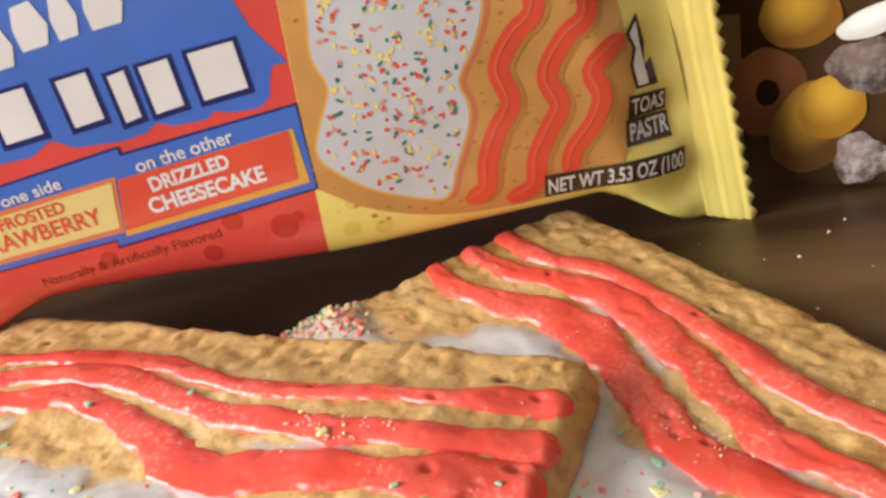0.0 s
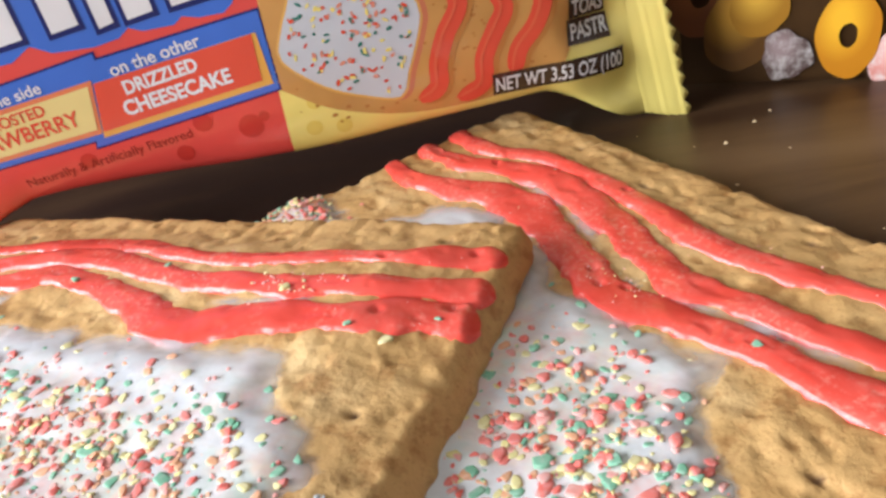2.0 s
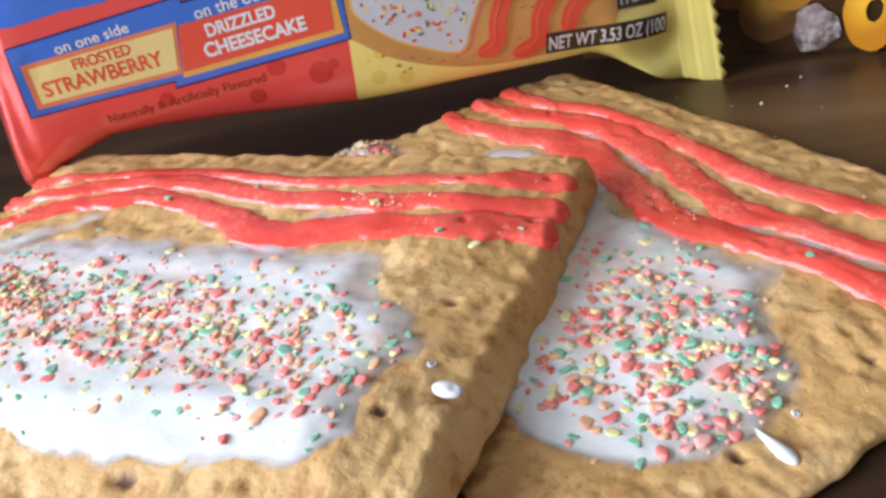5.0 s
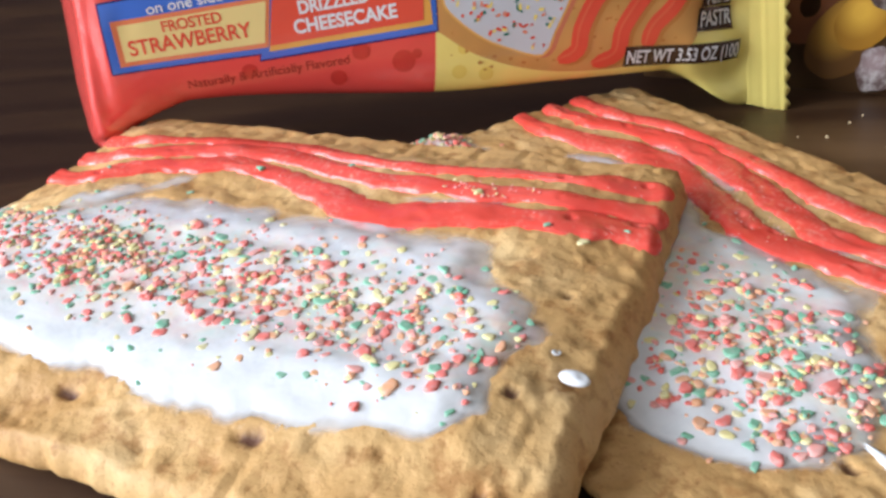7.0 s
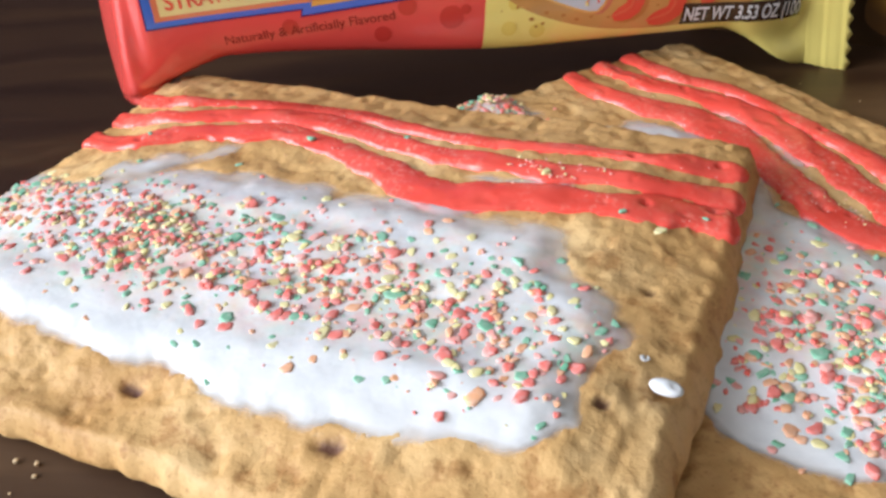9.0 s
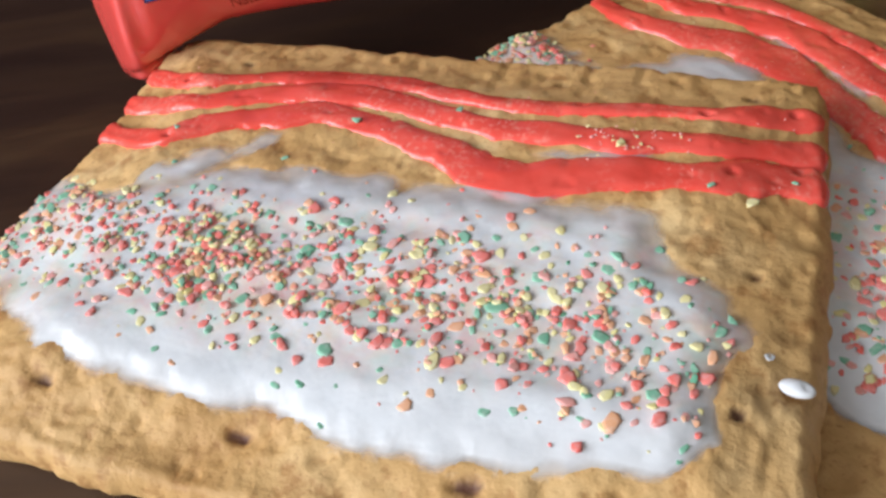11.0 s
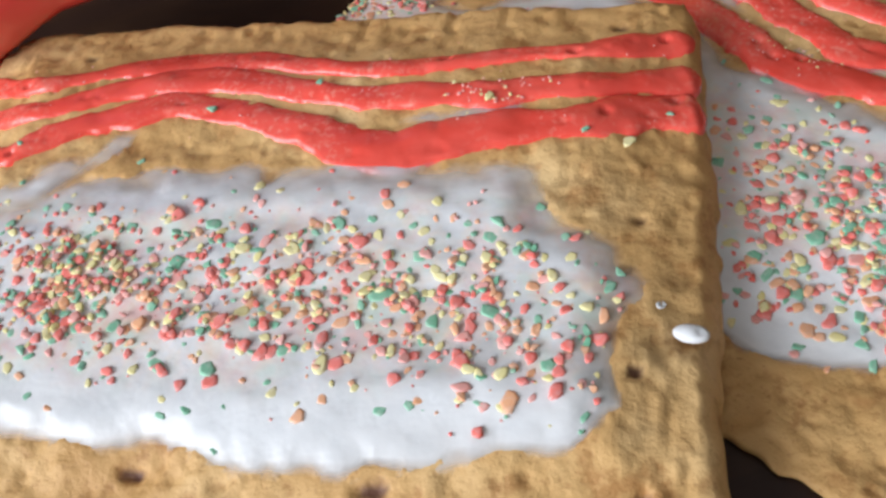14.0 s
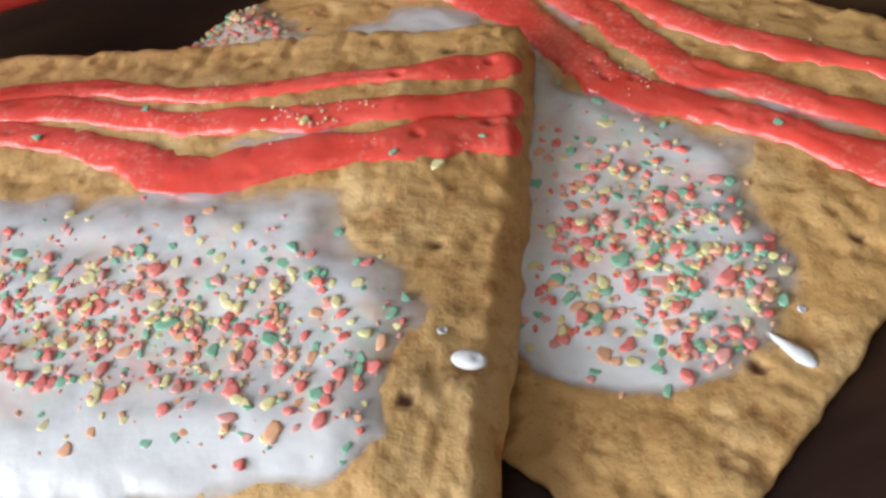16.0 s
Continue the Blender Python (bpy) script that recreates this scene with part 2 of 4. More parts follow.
# ---------------------------------------------------------------- the room
def room():
    wall, dark, ceil, floor_m = paint_material("wall_paint", (0.56, 0.53, 0.49)), paint_material("brown_wall_paint", (0.10, 0.055, 0.04)), paint_material("ceiling_paint", (0.72, 0.71, 0.69)), paint_material("floor_tan", (0.30, 0.20, 0.12))
    x0, x1, y0, y1, z0, z1, t = -1.3, 2.3, -2.0, 1.8, -0.75, 1.75, 0.12
    wy0, wy1, wz0, wz1 = -1.18, 0.37, 0.11, 1.05

    def slab(name, *b, m, label):
        ob = part(name, box_bm(*b), m, None, label, True)
        return tagged(ob, label, "wall" if "wall" in name else name, kind="structure")

    slab("floor", x0, y0, z0 - 0.1, x1, y1, z0, m=floor_m, label="plain tan floor under the table")
    slab("ceiling", x0, y0, z1, x1, y1, z1 + 0.1, m=ceil, label="plain white painted ceiling over the table")
    # the north wall is unseen; its dark paint is there to darken table reflections
    slab("wall_north", x0 - t, y1, z0 - 0.1, x1 + t, y1 + t, z1 + 0.1, m=dark, label="unseen dark brown wall added to darken the table's reflections")
    slab("wall_south", x0 - t, y0 - t, z0 - 0.1, x1 + t, y0, z1 + 0.1, m=wall, label="plain off-white painted wall")
    slab("wall_east", x1, y0, z0 - 0.1, x1 + t, y1, z1 + 0.1, m=wall, label="plain off-white painted wall")
    # the west wall stands round the window's opening
    bm = bmesh.new()
    for b in ((y0, z0 - 0.1, wy0, z1 + 0.1), (wy1, z0 - 0.1, y1, z1 + 0.1), (wy0, z0 - 0.1, wy1, wz0), (wy0, wz1, wy1, z1 + 0.1)):
        one = box_bm(x0 - t, b[0], b[1], x0, b[2], b[3])
        me = bpy.data.meshes.new("tmp")
        one.to_mesh(me)
        one.free()
        bm.from_mesh(me)
        bpy.data.meshes.remove(me)
    tagged(part("wall_west", bm, wall, None, "", True), "plain off-white wall with a window opening", "wall", kind="structure")
    win = tagged(new("window_1"), "white framed window letting in soft daylight", "window", kind="structure")
    white = paint_material("window_paint", (0.8, 0.8, 0.79))
    w = 0.05
    for b in ((wy0, wz0, wy1, wz0 + w), (wy0, wz1 - w, wy1, wz1), (wy0, wz0 + w, wy0 + w, wz1 - w), (wy1 - w, wz0 + w, wy1, wz1 - w)):
        part("window_frame", box_bm(x0 - t + 0.02, b[0], b[1], x0 - 0.03, b[2], b[3], 0.004), white, win, "", True)
    lamp = bpy.data.lights.new("window_daylight", "AREA")
    lamp.shape, lamp.size, lamp.size_y, lamp.energy, lamp.color = "RECTANGLE", wy1 - wy0 - 2 * w, wz1 - wz0 - 2 * w, WINDOW, (0.93, 0.96, 1.0)
    ob = new("window_daylight", lamp)
    ob.matrix_world = look((x0 - 0.02, (wy0 + wy1) / 2, (wz0 + wz1) / 2), (0, (wy0 + wy1) / 2, (wz0 + wz1) / 2 - 0.0))


def table():
    thing = tagged(new("table"), "dark brown glossy wooden table top", "table")
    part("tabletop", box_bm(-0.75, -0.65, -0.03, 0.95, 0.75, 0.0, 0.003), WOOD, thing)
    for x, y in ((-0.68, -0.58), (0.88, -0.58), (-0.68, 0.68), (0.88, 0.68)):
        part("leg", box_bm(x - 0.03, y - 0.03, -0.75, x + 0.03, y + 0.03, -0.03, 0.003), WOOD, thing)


room()
table()

# ---------------------------------------------------------------- the pastries
class Pastry:
    """A frosted toaster pastry. Millimetres in its own u (long), v (short) and z (up from its base)."""

    def __init__(self, hu, hv, rim, dome, seed, holes, frost, matrix, label, dents=()):
        self.hu, self.hv, self.rim, self.dome, self.seed, self.holes = hu, hv, rim, dome, seed, holes
        self.frost = spline(frost + frost[:1], 1.2)[:-1]
        self.ob = tagged(new("toaster_pastry"), label, "pastry", "pastries on the table")
        self.ob.matrix_world = matrix
        self.dents, self.lines, self.skew, self.far, self.heap, self.smears = dents, [], 0.0, 0.0, 0.0, ()
        self.swells, self.sag, self.taper, self.bulge, self.trim = (), 0.0, (0.0, 0.0), 0.0, 0.0

    def edge(self, u, v, r=4.5):
        qx, qy = np.abs(u) - (self.hu - r), np.abs(v) - (self.hv - r)
        corner = (qx > 0) & (qy > 0)
        return np.where(corner, r - np.hypot(qx, qy), np.minimum(self.hu - np.abs(u), self.hv - np.abs(v)))

    def soft_top(self, u, v):
        """The top with its dome and rounded rim, without the rough of the crust."""
        d = np.maximum(self.edge(u, v), 0)
        rim = self.rim * (0.50 + 0.50 * np.sqrt(np.clip(1 - (1 - np.minimum(d / 2.6, 1)) ** 2, 0, 1)))
        wave = 0.3 * vnoise(u / 19, v / 17, self.seed + 40) * smooth(d, 3, 14)
        z = rim + self.dome * smooth(d, 2.0, 17) + wave
        for bu, bv, ru, rv, h in self.swells:
            z = z + h * np.exp(-((u - bu) / ru) ** 2 - ((v - bv) / rv) ** 2) * smooth(d, 0, 2.5)
        if self.sag:
            low = self.sag * np.maximum(0.75 * u - 0.66 * v - 24, 0) ** 2
            floor = 1.9 - 0.3 * smooth(d, 2.6, 0)
            z = np.where(low > 0, floor + 0.5 * (z - low - floor + np.sqrt((z - low - floor) ** 2 + 2.0)), floor + 0.5 * (z - floor + np.sqrt((z - floor) ** 2 + 2.0)))
        return z

    def top(self, u, v):
        d = np.maximum(self.edge(u, v), 0)
        s = self.seed
        z = self.soft_top(u, v)
        ru, rv = 0.8 * u + 0.6 * v, 0.8 * v - 0.6 * u
        lumps = 0.27 * fbm(ru / 5.6, rv / 4.8, s, 3) + 0.14 * fbm(u / 2.1, v / 1.8, s + 9, 2) - 0.35 * smooth(fbm(u / 1.5, v / 1.3, s + 17, 2), 0.38, 0.8)
        along = np.where(self.hv - np.abs(v) < self.hu - np.abs(u), u, v)
        crimp = -0.5 * smooth(vnoise(along / 3.1, d * 0, s + 3) + 0.5 * vnoise(along / 1.2, d / 3, s + 4), 0.25, 1.0) * smooth(d, 7, 3)
        z = z + lumps * (0.7 + 0.3 * smooth(d, 0, 2.5)) + 0.09 * fbm(ru / 0.9, rv / 0.9, s + 15, 2) + crimp
        for hu, hv, size in self.holes:
            z = z - 0.9 * np.exp(-(((u - hu) / (1.25 * size)) ** 2 + ((v - hv) / (0.75 * size)) ** 2) ** 1.5)
        return z

    def overflow(self, u, v):
        """How far the short end bulges where icing has run over it."""
        return self.bulge * smooth(-u, 36, self.hu) * smooth(v, 11, -4)

    def crust(self):
        nu, nv = int(self.hu * 2 / 0.55), int(self.hv * 2 / 0.55)
        s, t = np.meshgrid(np.linspace(-1, 1, nu), np.linspace(-1, 1, nv), indexing="ij")
        u, v, r = s * self.hu, t * self.hv, 4.5
        qx, qy = np.abs(u) - (self.hu - r), np.abs(v) - (self.hv - r)
        c = (qx > 0) & (qy > 0)
        k = np.where(c, np.maximum(qx, qy) / np.maximum(np.hypot(qx, qy), 1e-9), 1)
        u = np.where(c, np.sign(u) * (self.hu - r + qx * k), u)
        v = np.where(c, np.sign(v) * (self.hv - r + qy * k), v)
        z = self.top(u, v) - 0.38 * smooth(self.frosted(u, v), -0.6, 1.6)
        # an uneven outline
        near = smooth(self.edge(u, v), 5, 0)
        u2 = u + near * np.sign(u) * smooth(np.abs(u), self.hu - 6, self.hu) * (0.45 * vnoise(v / 8, v * 0, self.seed + 20) + 0.2 * vnoise(v / 1.9, v * 0, self.seed + 21))
        v2 = v + near * np.sign(v) * smooth(np.abs(v), self.hv - 6, self.hv) * (0.6 * vnoise(u / 8, u * 0, self.seed + 22) + 0.32 * vnoise(u / 1.9, u * 0, self.seed + 23))
        v2 = v2 + smooth(-v, 26, self.hv) * self.skew * np.clip((10 - u) / 60, -0.45, 1) + smooth(v, 27, self.hv) * self.far
        u2 = u2 - smooth(u, 38, self.hu) * (self.taper[0] + self.taper[1] * smooth(-v, 2, 24))
        u2 = u2 - self.overflow(u, v)
        v2 = v2 + smooth(-v, 30, self.hv) * self.trim * smooth(u, 0, 25)
        v2 = v2 + smooth(v, 27, self.hv) * self.far * np.exp(-((u + 22) / 22) ** 2)
        idx = np.arange(nu * nv).reshape(nu, nv)
        verts = [np.stack([u2, v2, z], -1).reshape(-1, 3)]
        toast = np.zeros((nu, nv))
        for hu, hv, size in self.holes:
            toast = np.maximum(toast, 0.95 * np.exp(-(((u - hu) / (1.15 * size)) ** 2 + ((v - hv) / (0.62 * size)) ** 2 + 0.5 * vnoise(u / 0.8, v / 0.6, 91)) ** 3))
        faces = np.stack([idx[:-1, :-1], idx[1:, :-1], idx[1:, 1:], idx[:-1, 1:]], -1).reshape(-1, 4).tolist()
        ring = np.concatenate([idx[:-1, 0], idx[-1, :-1], idx[:0:-1, -1], idx[0, :0:-1]])
        base = verts[0][ring]
        n, last = len(ring), ring
        out = base[:, :2] / np.maximum(np.linalg.norm(base[:, :2], axis=1), 1e-6)[:, None]
        rough = vnoise(np.arange(n) / 3.0, np.zeros(n), self.seed + 31)[:, None]
        for share, push in ((0.8, 0.25), (0.55, 0.35), (0.3, 0.15), (0.08, -0.35), (0.0, -1.0)):
            xy = base[:, :2] + out * (push + 0.18 * rough * (share > 0))
            verts.append(np.column_stack([xy, base[:, 2] * share]))
            now = np.arange(n) + sum(len(b) for b in verts[:-1])
            faces += np.stack([last, now, np.roll(now, -1), np.roll(last, -1)], -1).tolist()
            last = now
        faces.append(last[::-1].tolist())
        verts = np.vstack(verts) * 0.001
        me = mesh_of("crust", verts, faces, CRUST)
        values(me, "toast", np.concatenate([toast.ravel(), np.zeros(len(verts) - nu * nv)]))
        part_of("crust", me, self.ob, "golden brown baked crust with a crimped rim")

    def frosted(self, u, v):
        d = inside_distance(u, v, self.frost)
        for su, sv, ru, rv, turn in self.smears:
            c, s = math.cos(radians(turn)), math.sin(radians(turn))
            x, y = (u - su) * c + (v - sv) * s, (v - sv) * c - (u - su) * s
            d = np.maximum(d, 1.3 * rv * (1 - np.hypot(x / ru, y / rv)))
        return d + 0.8 * fbm(u / 3.5, v / 3.5, self.seed + 60, 3) * smooth(d, 9, 2)

    def icing_top(self, u, v, d):
        near = smooth(-v, 14, 21)
        heap = self.heap * np.exp(-((u + 45.5) / 4) ** 2 - ((v + 9.5) / 5) ** 2)
        return self.soft_top(u, v) + heap + 0.05 + near * 0.85 * smooth(d, -0.8, 2.8) + (1 - near) * 0.58 * smooth(d, -0.6, 4.2) + (0.32 * fbm(u / 11, v / 5, self.seed + 70, 2) + 0.07 * fbm(u / 2.2, v / 1.6, self.seed + 75, 2)) * smooth(d, 0, 5)

    def icing(self):
        step = 0.6
        us, vs = np.arange(-self.hu + 0.1, self.hu, step), np.arange(-self.hv + 0.1, self.hv, step)
        u, v = np.meshgrid(us, vs, indexing="ij")
        d = self.frosted(u, v)
        z = self.icing_top(u, v, d)
        keep = (d > -1.2) & (self.edge(u, v) > 0.0)
        idx = -np.ones(u.shape, int)
        idx[keep] = np.arange(keep.sum())
        f = np.stack([idx[:-1, :-1], idx[1:, :-1], idx[1:, 1:], idx[:-1, 1:]], -1).reshape(-1, 4)
        f = f[(f >= 0).all(1)]
        me = mesh_of("icing", np.stack([u[keep] - self.overflow(u[keep], v[keep]), v[keep], z[keep]], -1) * 0.001, f.tolist(), ICING)
        near = smooth(-v[keep], 14, 21)
        values(me, "glaze", near * smooth(d[keep], -0.9, 0.7) * (0.88 + 0.12 * smooth(d[keep], 1, 4)) + (1 - near) * smooth(d[keep] + 1.5 * fbm(u[keep] / 4, v[keep] / 3, self.seed + 81, 2), -1.4, 3.4) * smooth(d[keep], -1.2, 0.4) * (0.76 + 0.24 * smooth(d[keep] + 2.2 * fbm(u[keep] / 6, v[keep] / 4, self.seed + 90, 2), 2.0, 6.5)))
        values(me, "stain", smooth(v[keep], -24, -16) * smooth(v[keep], 6, -2))
        part_of("icing", me, self.ob, "glossy white icing layer with uneven edges")

    def drizzle(self, line, widths, height=1.15, seed=0):
        p = spline(line, 0.4)
        n = len(p)
        self.lines.append((p, max(widths) * 0.42, height * 0.72))
        tang = np.gradient(p, axis=0)
        tang /= np.linalg.norm(tang, axis=1)[:, None]
        side = np.stack([-tang[:, 1], tang[:, 0]], -1)
        run = np.concatenate([[0], np.cumsum(np.linalg.norm(np.diff(p, axis=0), axis=1))])
        w = np.interp(run / run[-1], np.linspace(0, 1, len(widths)), widths) * 0.68
        ends = np.sqrt(np.clip(np.minimum(run, run[-1] - run) / 1.6, 0.02, 1))
        wl = w * ends * (1 + 0.22 * vnoise(run / 5.2, run * 0, seed) + 0.10 * vnoise(run / 1.8, run * 0, seed + 5))
        wr = w * ends * (1 + 0.22 * vnoise(run / 5.2, run * 0, seed + 1) + 0.10 * vnoise(run / 1.8, run * 0, seed + 6))
        m = 17
        c = np.linspace(-1, 1, m)
        off = np.where(c[None] < 0, c[None] * wl[:, None], c[None] * wr[:, None])
        u, v = p[:, :1] + side[:, :1] * off, p[:, 1:] + side[:, 1:] * off
        bump = 0.72 * height * ends[:, None] * (1 - np.abs(c[None]) ** 2.6) ** 0.62 * (1 + 0.22 * vnoise(run / 4, run * 0, seed + 8)[:, None])
        ridge = 0.10 * np.sin(4.2 * c[None] + 2.5 * vnoise(run / 9, run * 0, seed + 14)[:, None]) * vnoise(run / 6, run * 0, seed + 15)[:, None]
        bump = bump + ridge + 0.07 * fbm(u / 3.0, v / 1.6, seed + 12, 2) - 0.16 * smooth(fbm(u / 2.4, v / 1.8, seed + 30, 2), 0.6, 0.95)
        z = self.soft_top(np.clip(u, -self.hu, self.hu), np.clip(v, -self.hv, self.hv)) - 0.15 + bump + np.where(np.abs(c)[None] > 0.95, -0.4, 0.12)
        for du, dv in self.dents:
            z = z - 0.75 * np.exp(-(((u - du) / 0.62) ** 2 + ((v - dv) / 0.5) ** 2) ** 1.3)
        over = np.maximum(np.abs(u) - self.hu, 0)
        z = z - over * 2.2
        u = np.sign(u) * np.minimum(np.abs(u), self.hu + 0.6)
        idx = np.arange(n * m).reshape(n, m)
        f = np.stack([idx[:-1, :-1], idx[1:, :-1], idx[1:, 1:], idx[:-1, 1:]], -1).reshape(-1, 4)
        part_of("drizzle", mesh_of("drizzle", np.stack([u, v, z], -1).reshape(-1, 3) * 0.001, f.tolist(), DRIZZLE), self.ob, "glossy red icing drizzle stripe")

    def blob(self, u, v, ru, rv, h, turn, material, name, label, tail=0.0):
        bm = bmesh.new()
        bmesh.ops.create_icosphere(bm, subdivisions=3, radius=1)
        c, s = math.cos(radians(turn)), math.sin(radians(turn))
        for w in bm.verts:
            x = w.co.x * ru
            y = w.co.y * rv * max(0.12, 1 - min(tail, 0.95) * max(0, -w.co.x))
            if tail and w.co.x < 0:
                x *= 1 + tail
            z = max(w.co.z, -0.3) * h
            w.co = Vector((x, y, z)) * 0.001
            dent = math.exp(-((x - ru * 0.45) ** 2 + y * y) / 0.12) if not tail else 0
            w.co.z -= dent * 0.0004 * (w.co.z > 0)
        ob = part(name, bm, material, self.ob, label)
        ob.matrix_local = pose(u / 1000, v / 1000, float(self.soft_top(np.array(u), np.array(v))) / 1000, 0, 0, turn)
        glaze = ob.data.attributes.new("glaze", "FLOAT", "POINT")
        glaze.data.foreach_set("value", np.ones(len(ob.data.vertices), np.float32))

    # sugar sprinkles
    def surface(self, u, v):
        a = np.array([float(u)]), np.array([float(v)])
        d = self.frosted(*a)
        return float(np.maximum(self.top(*a), np.where(d > -0.5, self.icing_top(*a, d), 0))[0])

    def on_drizzle(self, u, v):
        """How much a drizzle stripe raises the surface there."""
        return max([0.0] + [h for line, w, h in self.lines if np.min(np.hypot(line[:, 0] - u, line[:, 1] - v)) < w])

    def sprinkle(self, u, v, size, colour, rng, lift=0.0, spread=0.0):
        ob = new("sprinkle", CHIPS[colour][rng.randrange(len(CHIPS[colour]))])
        ob.parent = self.ob
        z = self.surface(u, v) - size * 0.02 + lift
        ob.matrix_local = pose((u - spread) / 1000, v / 1000, z / 1000, rng.uniform(-7, 7), rng.uniform(-7, 7), rng.uniform(0, 360)) @ Matrix.Diagonal((size / 1000, size / 1000, size / 1000, 1))

    def crumbs(self, spots, rng):
        """The smallest grains, joined, one mesh a colour."""
        by = {}
        for u, v, size, colour, lift in spots:
            by.setdefault(colour, []).append((u, v, size, lift))
        for colour, rows in by.items():
            verts, faces = [], []
            for u, v, size, lift in rows:
                src = CHIPS[colour][rng.randrange(len(CHIPS[colour]))]
                m = pose((u - float(self.overflow(u, v))) / 1000, v / 1000, (self.surface(u, v) - size * 0.015 + lift) / 1000, rng.uniform(-14, 14), rng.uniform(-14, 14), rng.uniform(0, 360)) @ Matrix.Scale(size / 1000, 4)
                k = len(verts)
                verts += [m @ w.co for w in src.vertices]
                faces += [[k + i for i in f.vertices] for f in src.polygons]
            ob = part_of("sugar_dusting", mesh_of("sugar_dusting", verts, faces, SPRINKLES[colour]), self.ob, "fine %s sugar grains scattered over the icing" % colour)
            tagged(ob, kind="stuff")


def chips():
    """Flat, broken flakes of hard sugar with rounded rims, one unit across."""
    rng = random.Random(5)
    out = {}
    for colour, m in SPRINKLES.items():
        out[colour] = []
        for kind in range(12):
            n = rng.choice((6, 7, 8))
            long, tall = rng.uniform(0.60, 1.0), rng.choice((0.06, 0.09, 0.12, 0.18))
            ring = [(0.5 * rng.uniform(0.62, 1.2), 2 * math.pi * (q + rng.uniform(-0.3, 0.3)) / n) for q in range(n)]
            ring = [(r * math.cos(w), long * r * math.sin(w)) for r, w in ring]
            tip, lean = (rng.uniform(-0.1, 0.1), rng.uniform(-0.1, 0.1)), rng.uniform(-0.05, 0.05)
            verts, faces = [], []
            for share, z in ((0.95, -0.15), (1.0, 0.3 * tall), (0.90, 0.85 * tall), (0.62, tall)):
                verts += [(x * share, y * share, z + lean * x * (z > 0)) for x, y in ring]
            verts.append((*tip, tall * rng.uniform(0.85, 1.15)))
            for k in range(3):
                faces += [(k * n + q, k * n + (q + 1) % n, (k + 1) * n + (q + 1) % n, (k + 1) * n + q) for q in range(n)]
            faces += [(3 * n + q, 3 * n + (q + 1) % n, 4 * n) for q in range(n)]
            out[colour].append(mesh_of("sprinkle", verts, faces, m))
    return out


CHIPS = chips()
COLOURS = ["red"] * 25 + ["coral"] * 17 + ["orange"] * 22 + ["green"] * 18 + ["yellow"] * 18


def tilted(x, y, z, turn, gx=0.0, gy=0.0):
    """A pose on a slope that rises gx per metre along x and gy along y, turned by degrees."""
    n = Vector((-gx, -gy, 1)).normalized()
    c, s = math.cos(radians(turn)), math.sin(radians(turn))
    u = Vector((c, s, gx * c + gy * s)).normalized()
    v = n.cross(u)
    return Matrix(((u.x, v.x, n.x, x), (u.y, v.y, n.y, y), (u.z, v.z, n.z, z), (0, 0, 0, 1)))


def scatter(pastry, centres, count, grains, seed, placed, flakes):
    """Sprinkles gathered about centres (u, v, spread u, spread v, weight) on the icing."""
    rng = random.Random(seed)
    weights = [c[4] for c in centres]
    spots, tries = [], 0
    for u, v, size, colour in placed:
        pastry.sprinkle(u, v, size, colour, rng, pastry.on_drizzle(u, v))
    for colour, rows in flakes.items():
        for u, v, size in rows:
            pastry.sprinkle(u, v, size * 0.94, colour, rng, pastry.on_drizzle(u, v))
    while len(spots) < count + grains and tries < 30000:
        tries += 1
        cu, cv, su, sv, _ = rng.choices(centres, weights)[0]
        u, v = rng.gauss(cu, su), rng.gauss(cv, sv)
        if pastry.edge(np.array(u), np.array(v)) < 0.5 or pastry.frosted(np.array([u]), np.array([v]))[0] < (1.0 if len(spots) < count else 0.2):
            continue
        close = sum(1 for s in spots[-700:] if (s[0] - u) ** 2 + (s[1] - v) ** 2 < 0.6)
        if close > 4:
            continue
        size = rng.choice((1.0, 1.2, 1.4, 1.6, 1.8, 2.1)) * rng.uniform(0.85, 1.1) if len(spots) < count else rng.choice((0.4, 0.7, 0.9, 1.15, 1.4)) * rng.uniform(0.8, 1.2)
        spots.append((u, v, size, rng.choice(COLOURS), 0.16 * close))
    for u, v, size, colour, lift in spots[:count]:
        pastry.sprinkle(u, v, size, colour, rng, lift, float(pastry.overflow(u, v)))
    pastry.crumbs(spots[count:], rng)


# the larger flakes of each colour: u, v, size
FLAKES_FRONT = {}
FLAKES_FRONT["red"] = [(-9.4, 0.1, 2.2), (-3.4, -7.7, 2.6), (7.5, -8.3, 3), (-17, -4.5, 1.6), (-14, -4.9, 1.6), (-24.9, -8.4, 1.6), (-42, -0.5, 1.6), (-46.6, 1.6, 1.6), (-38.6, -2.8, 1.6), (-29.6, -19.5, 1.6), (-15.7, -18.4, 1.6), (-11.8, -19.5, 1.6), (-21.1, -16.2, 1.6), (-25.6, -10.7, 1.6), (-16.5, -14.8, 1.6), (-9.2, -10.3, 1.6), (-0.7, -13.7, 2.2), (4.6, -17.2, 2.4), (10.7, -15.6, 2.4), (10, -13.4, 1.6), (5.6, -2.7, 1.6), (12.4, -3.8, 2.4), (16.3, -6.7, 1.6), (23.8, -11.2, 2.2), (25.5, -14.1, 2.2), (24.9, -18.1, 2.4), (22.4, -17.4, 1.6), (35.5, -3.4, 1.6), (34.6, -12.3, 1.6), (37.8, -15.3, 2)]
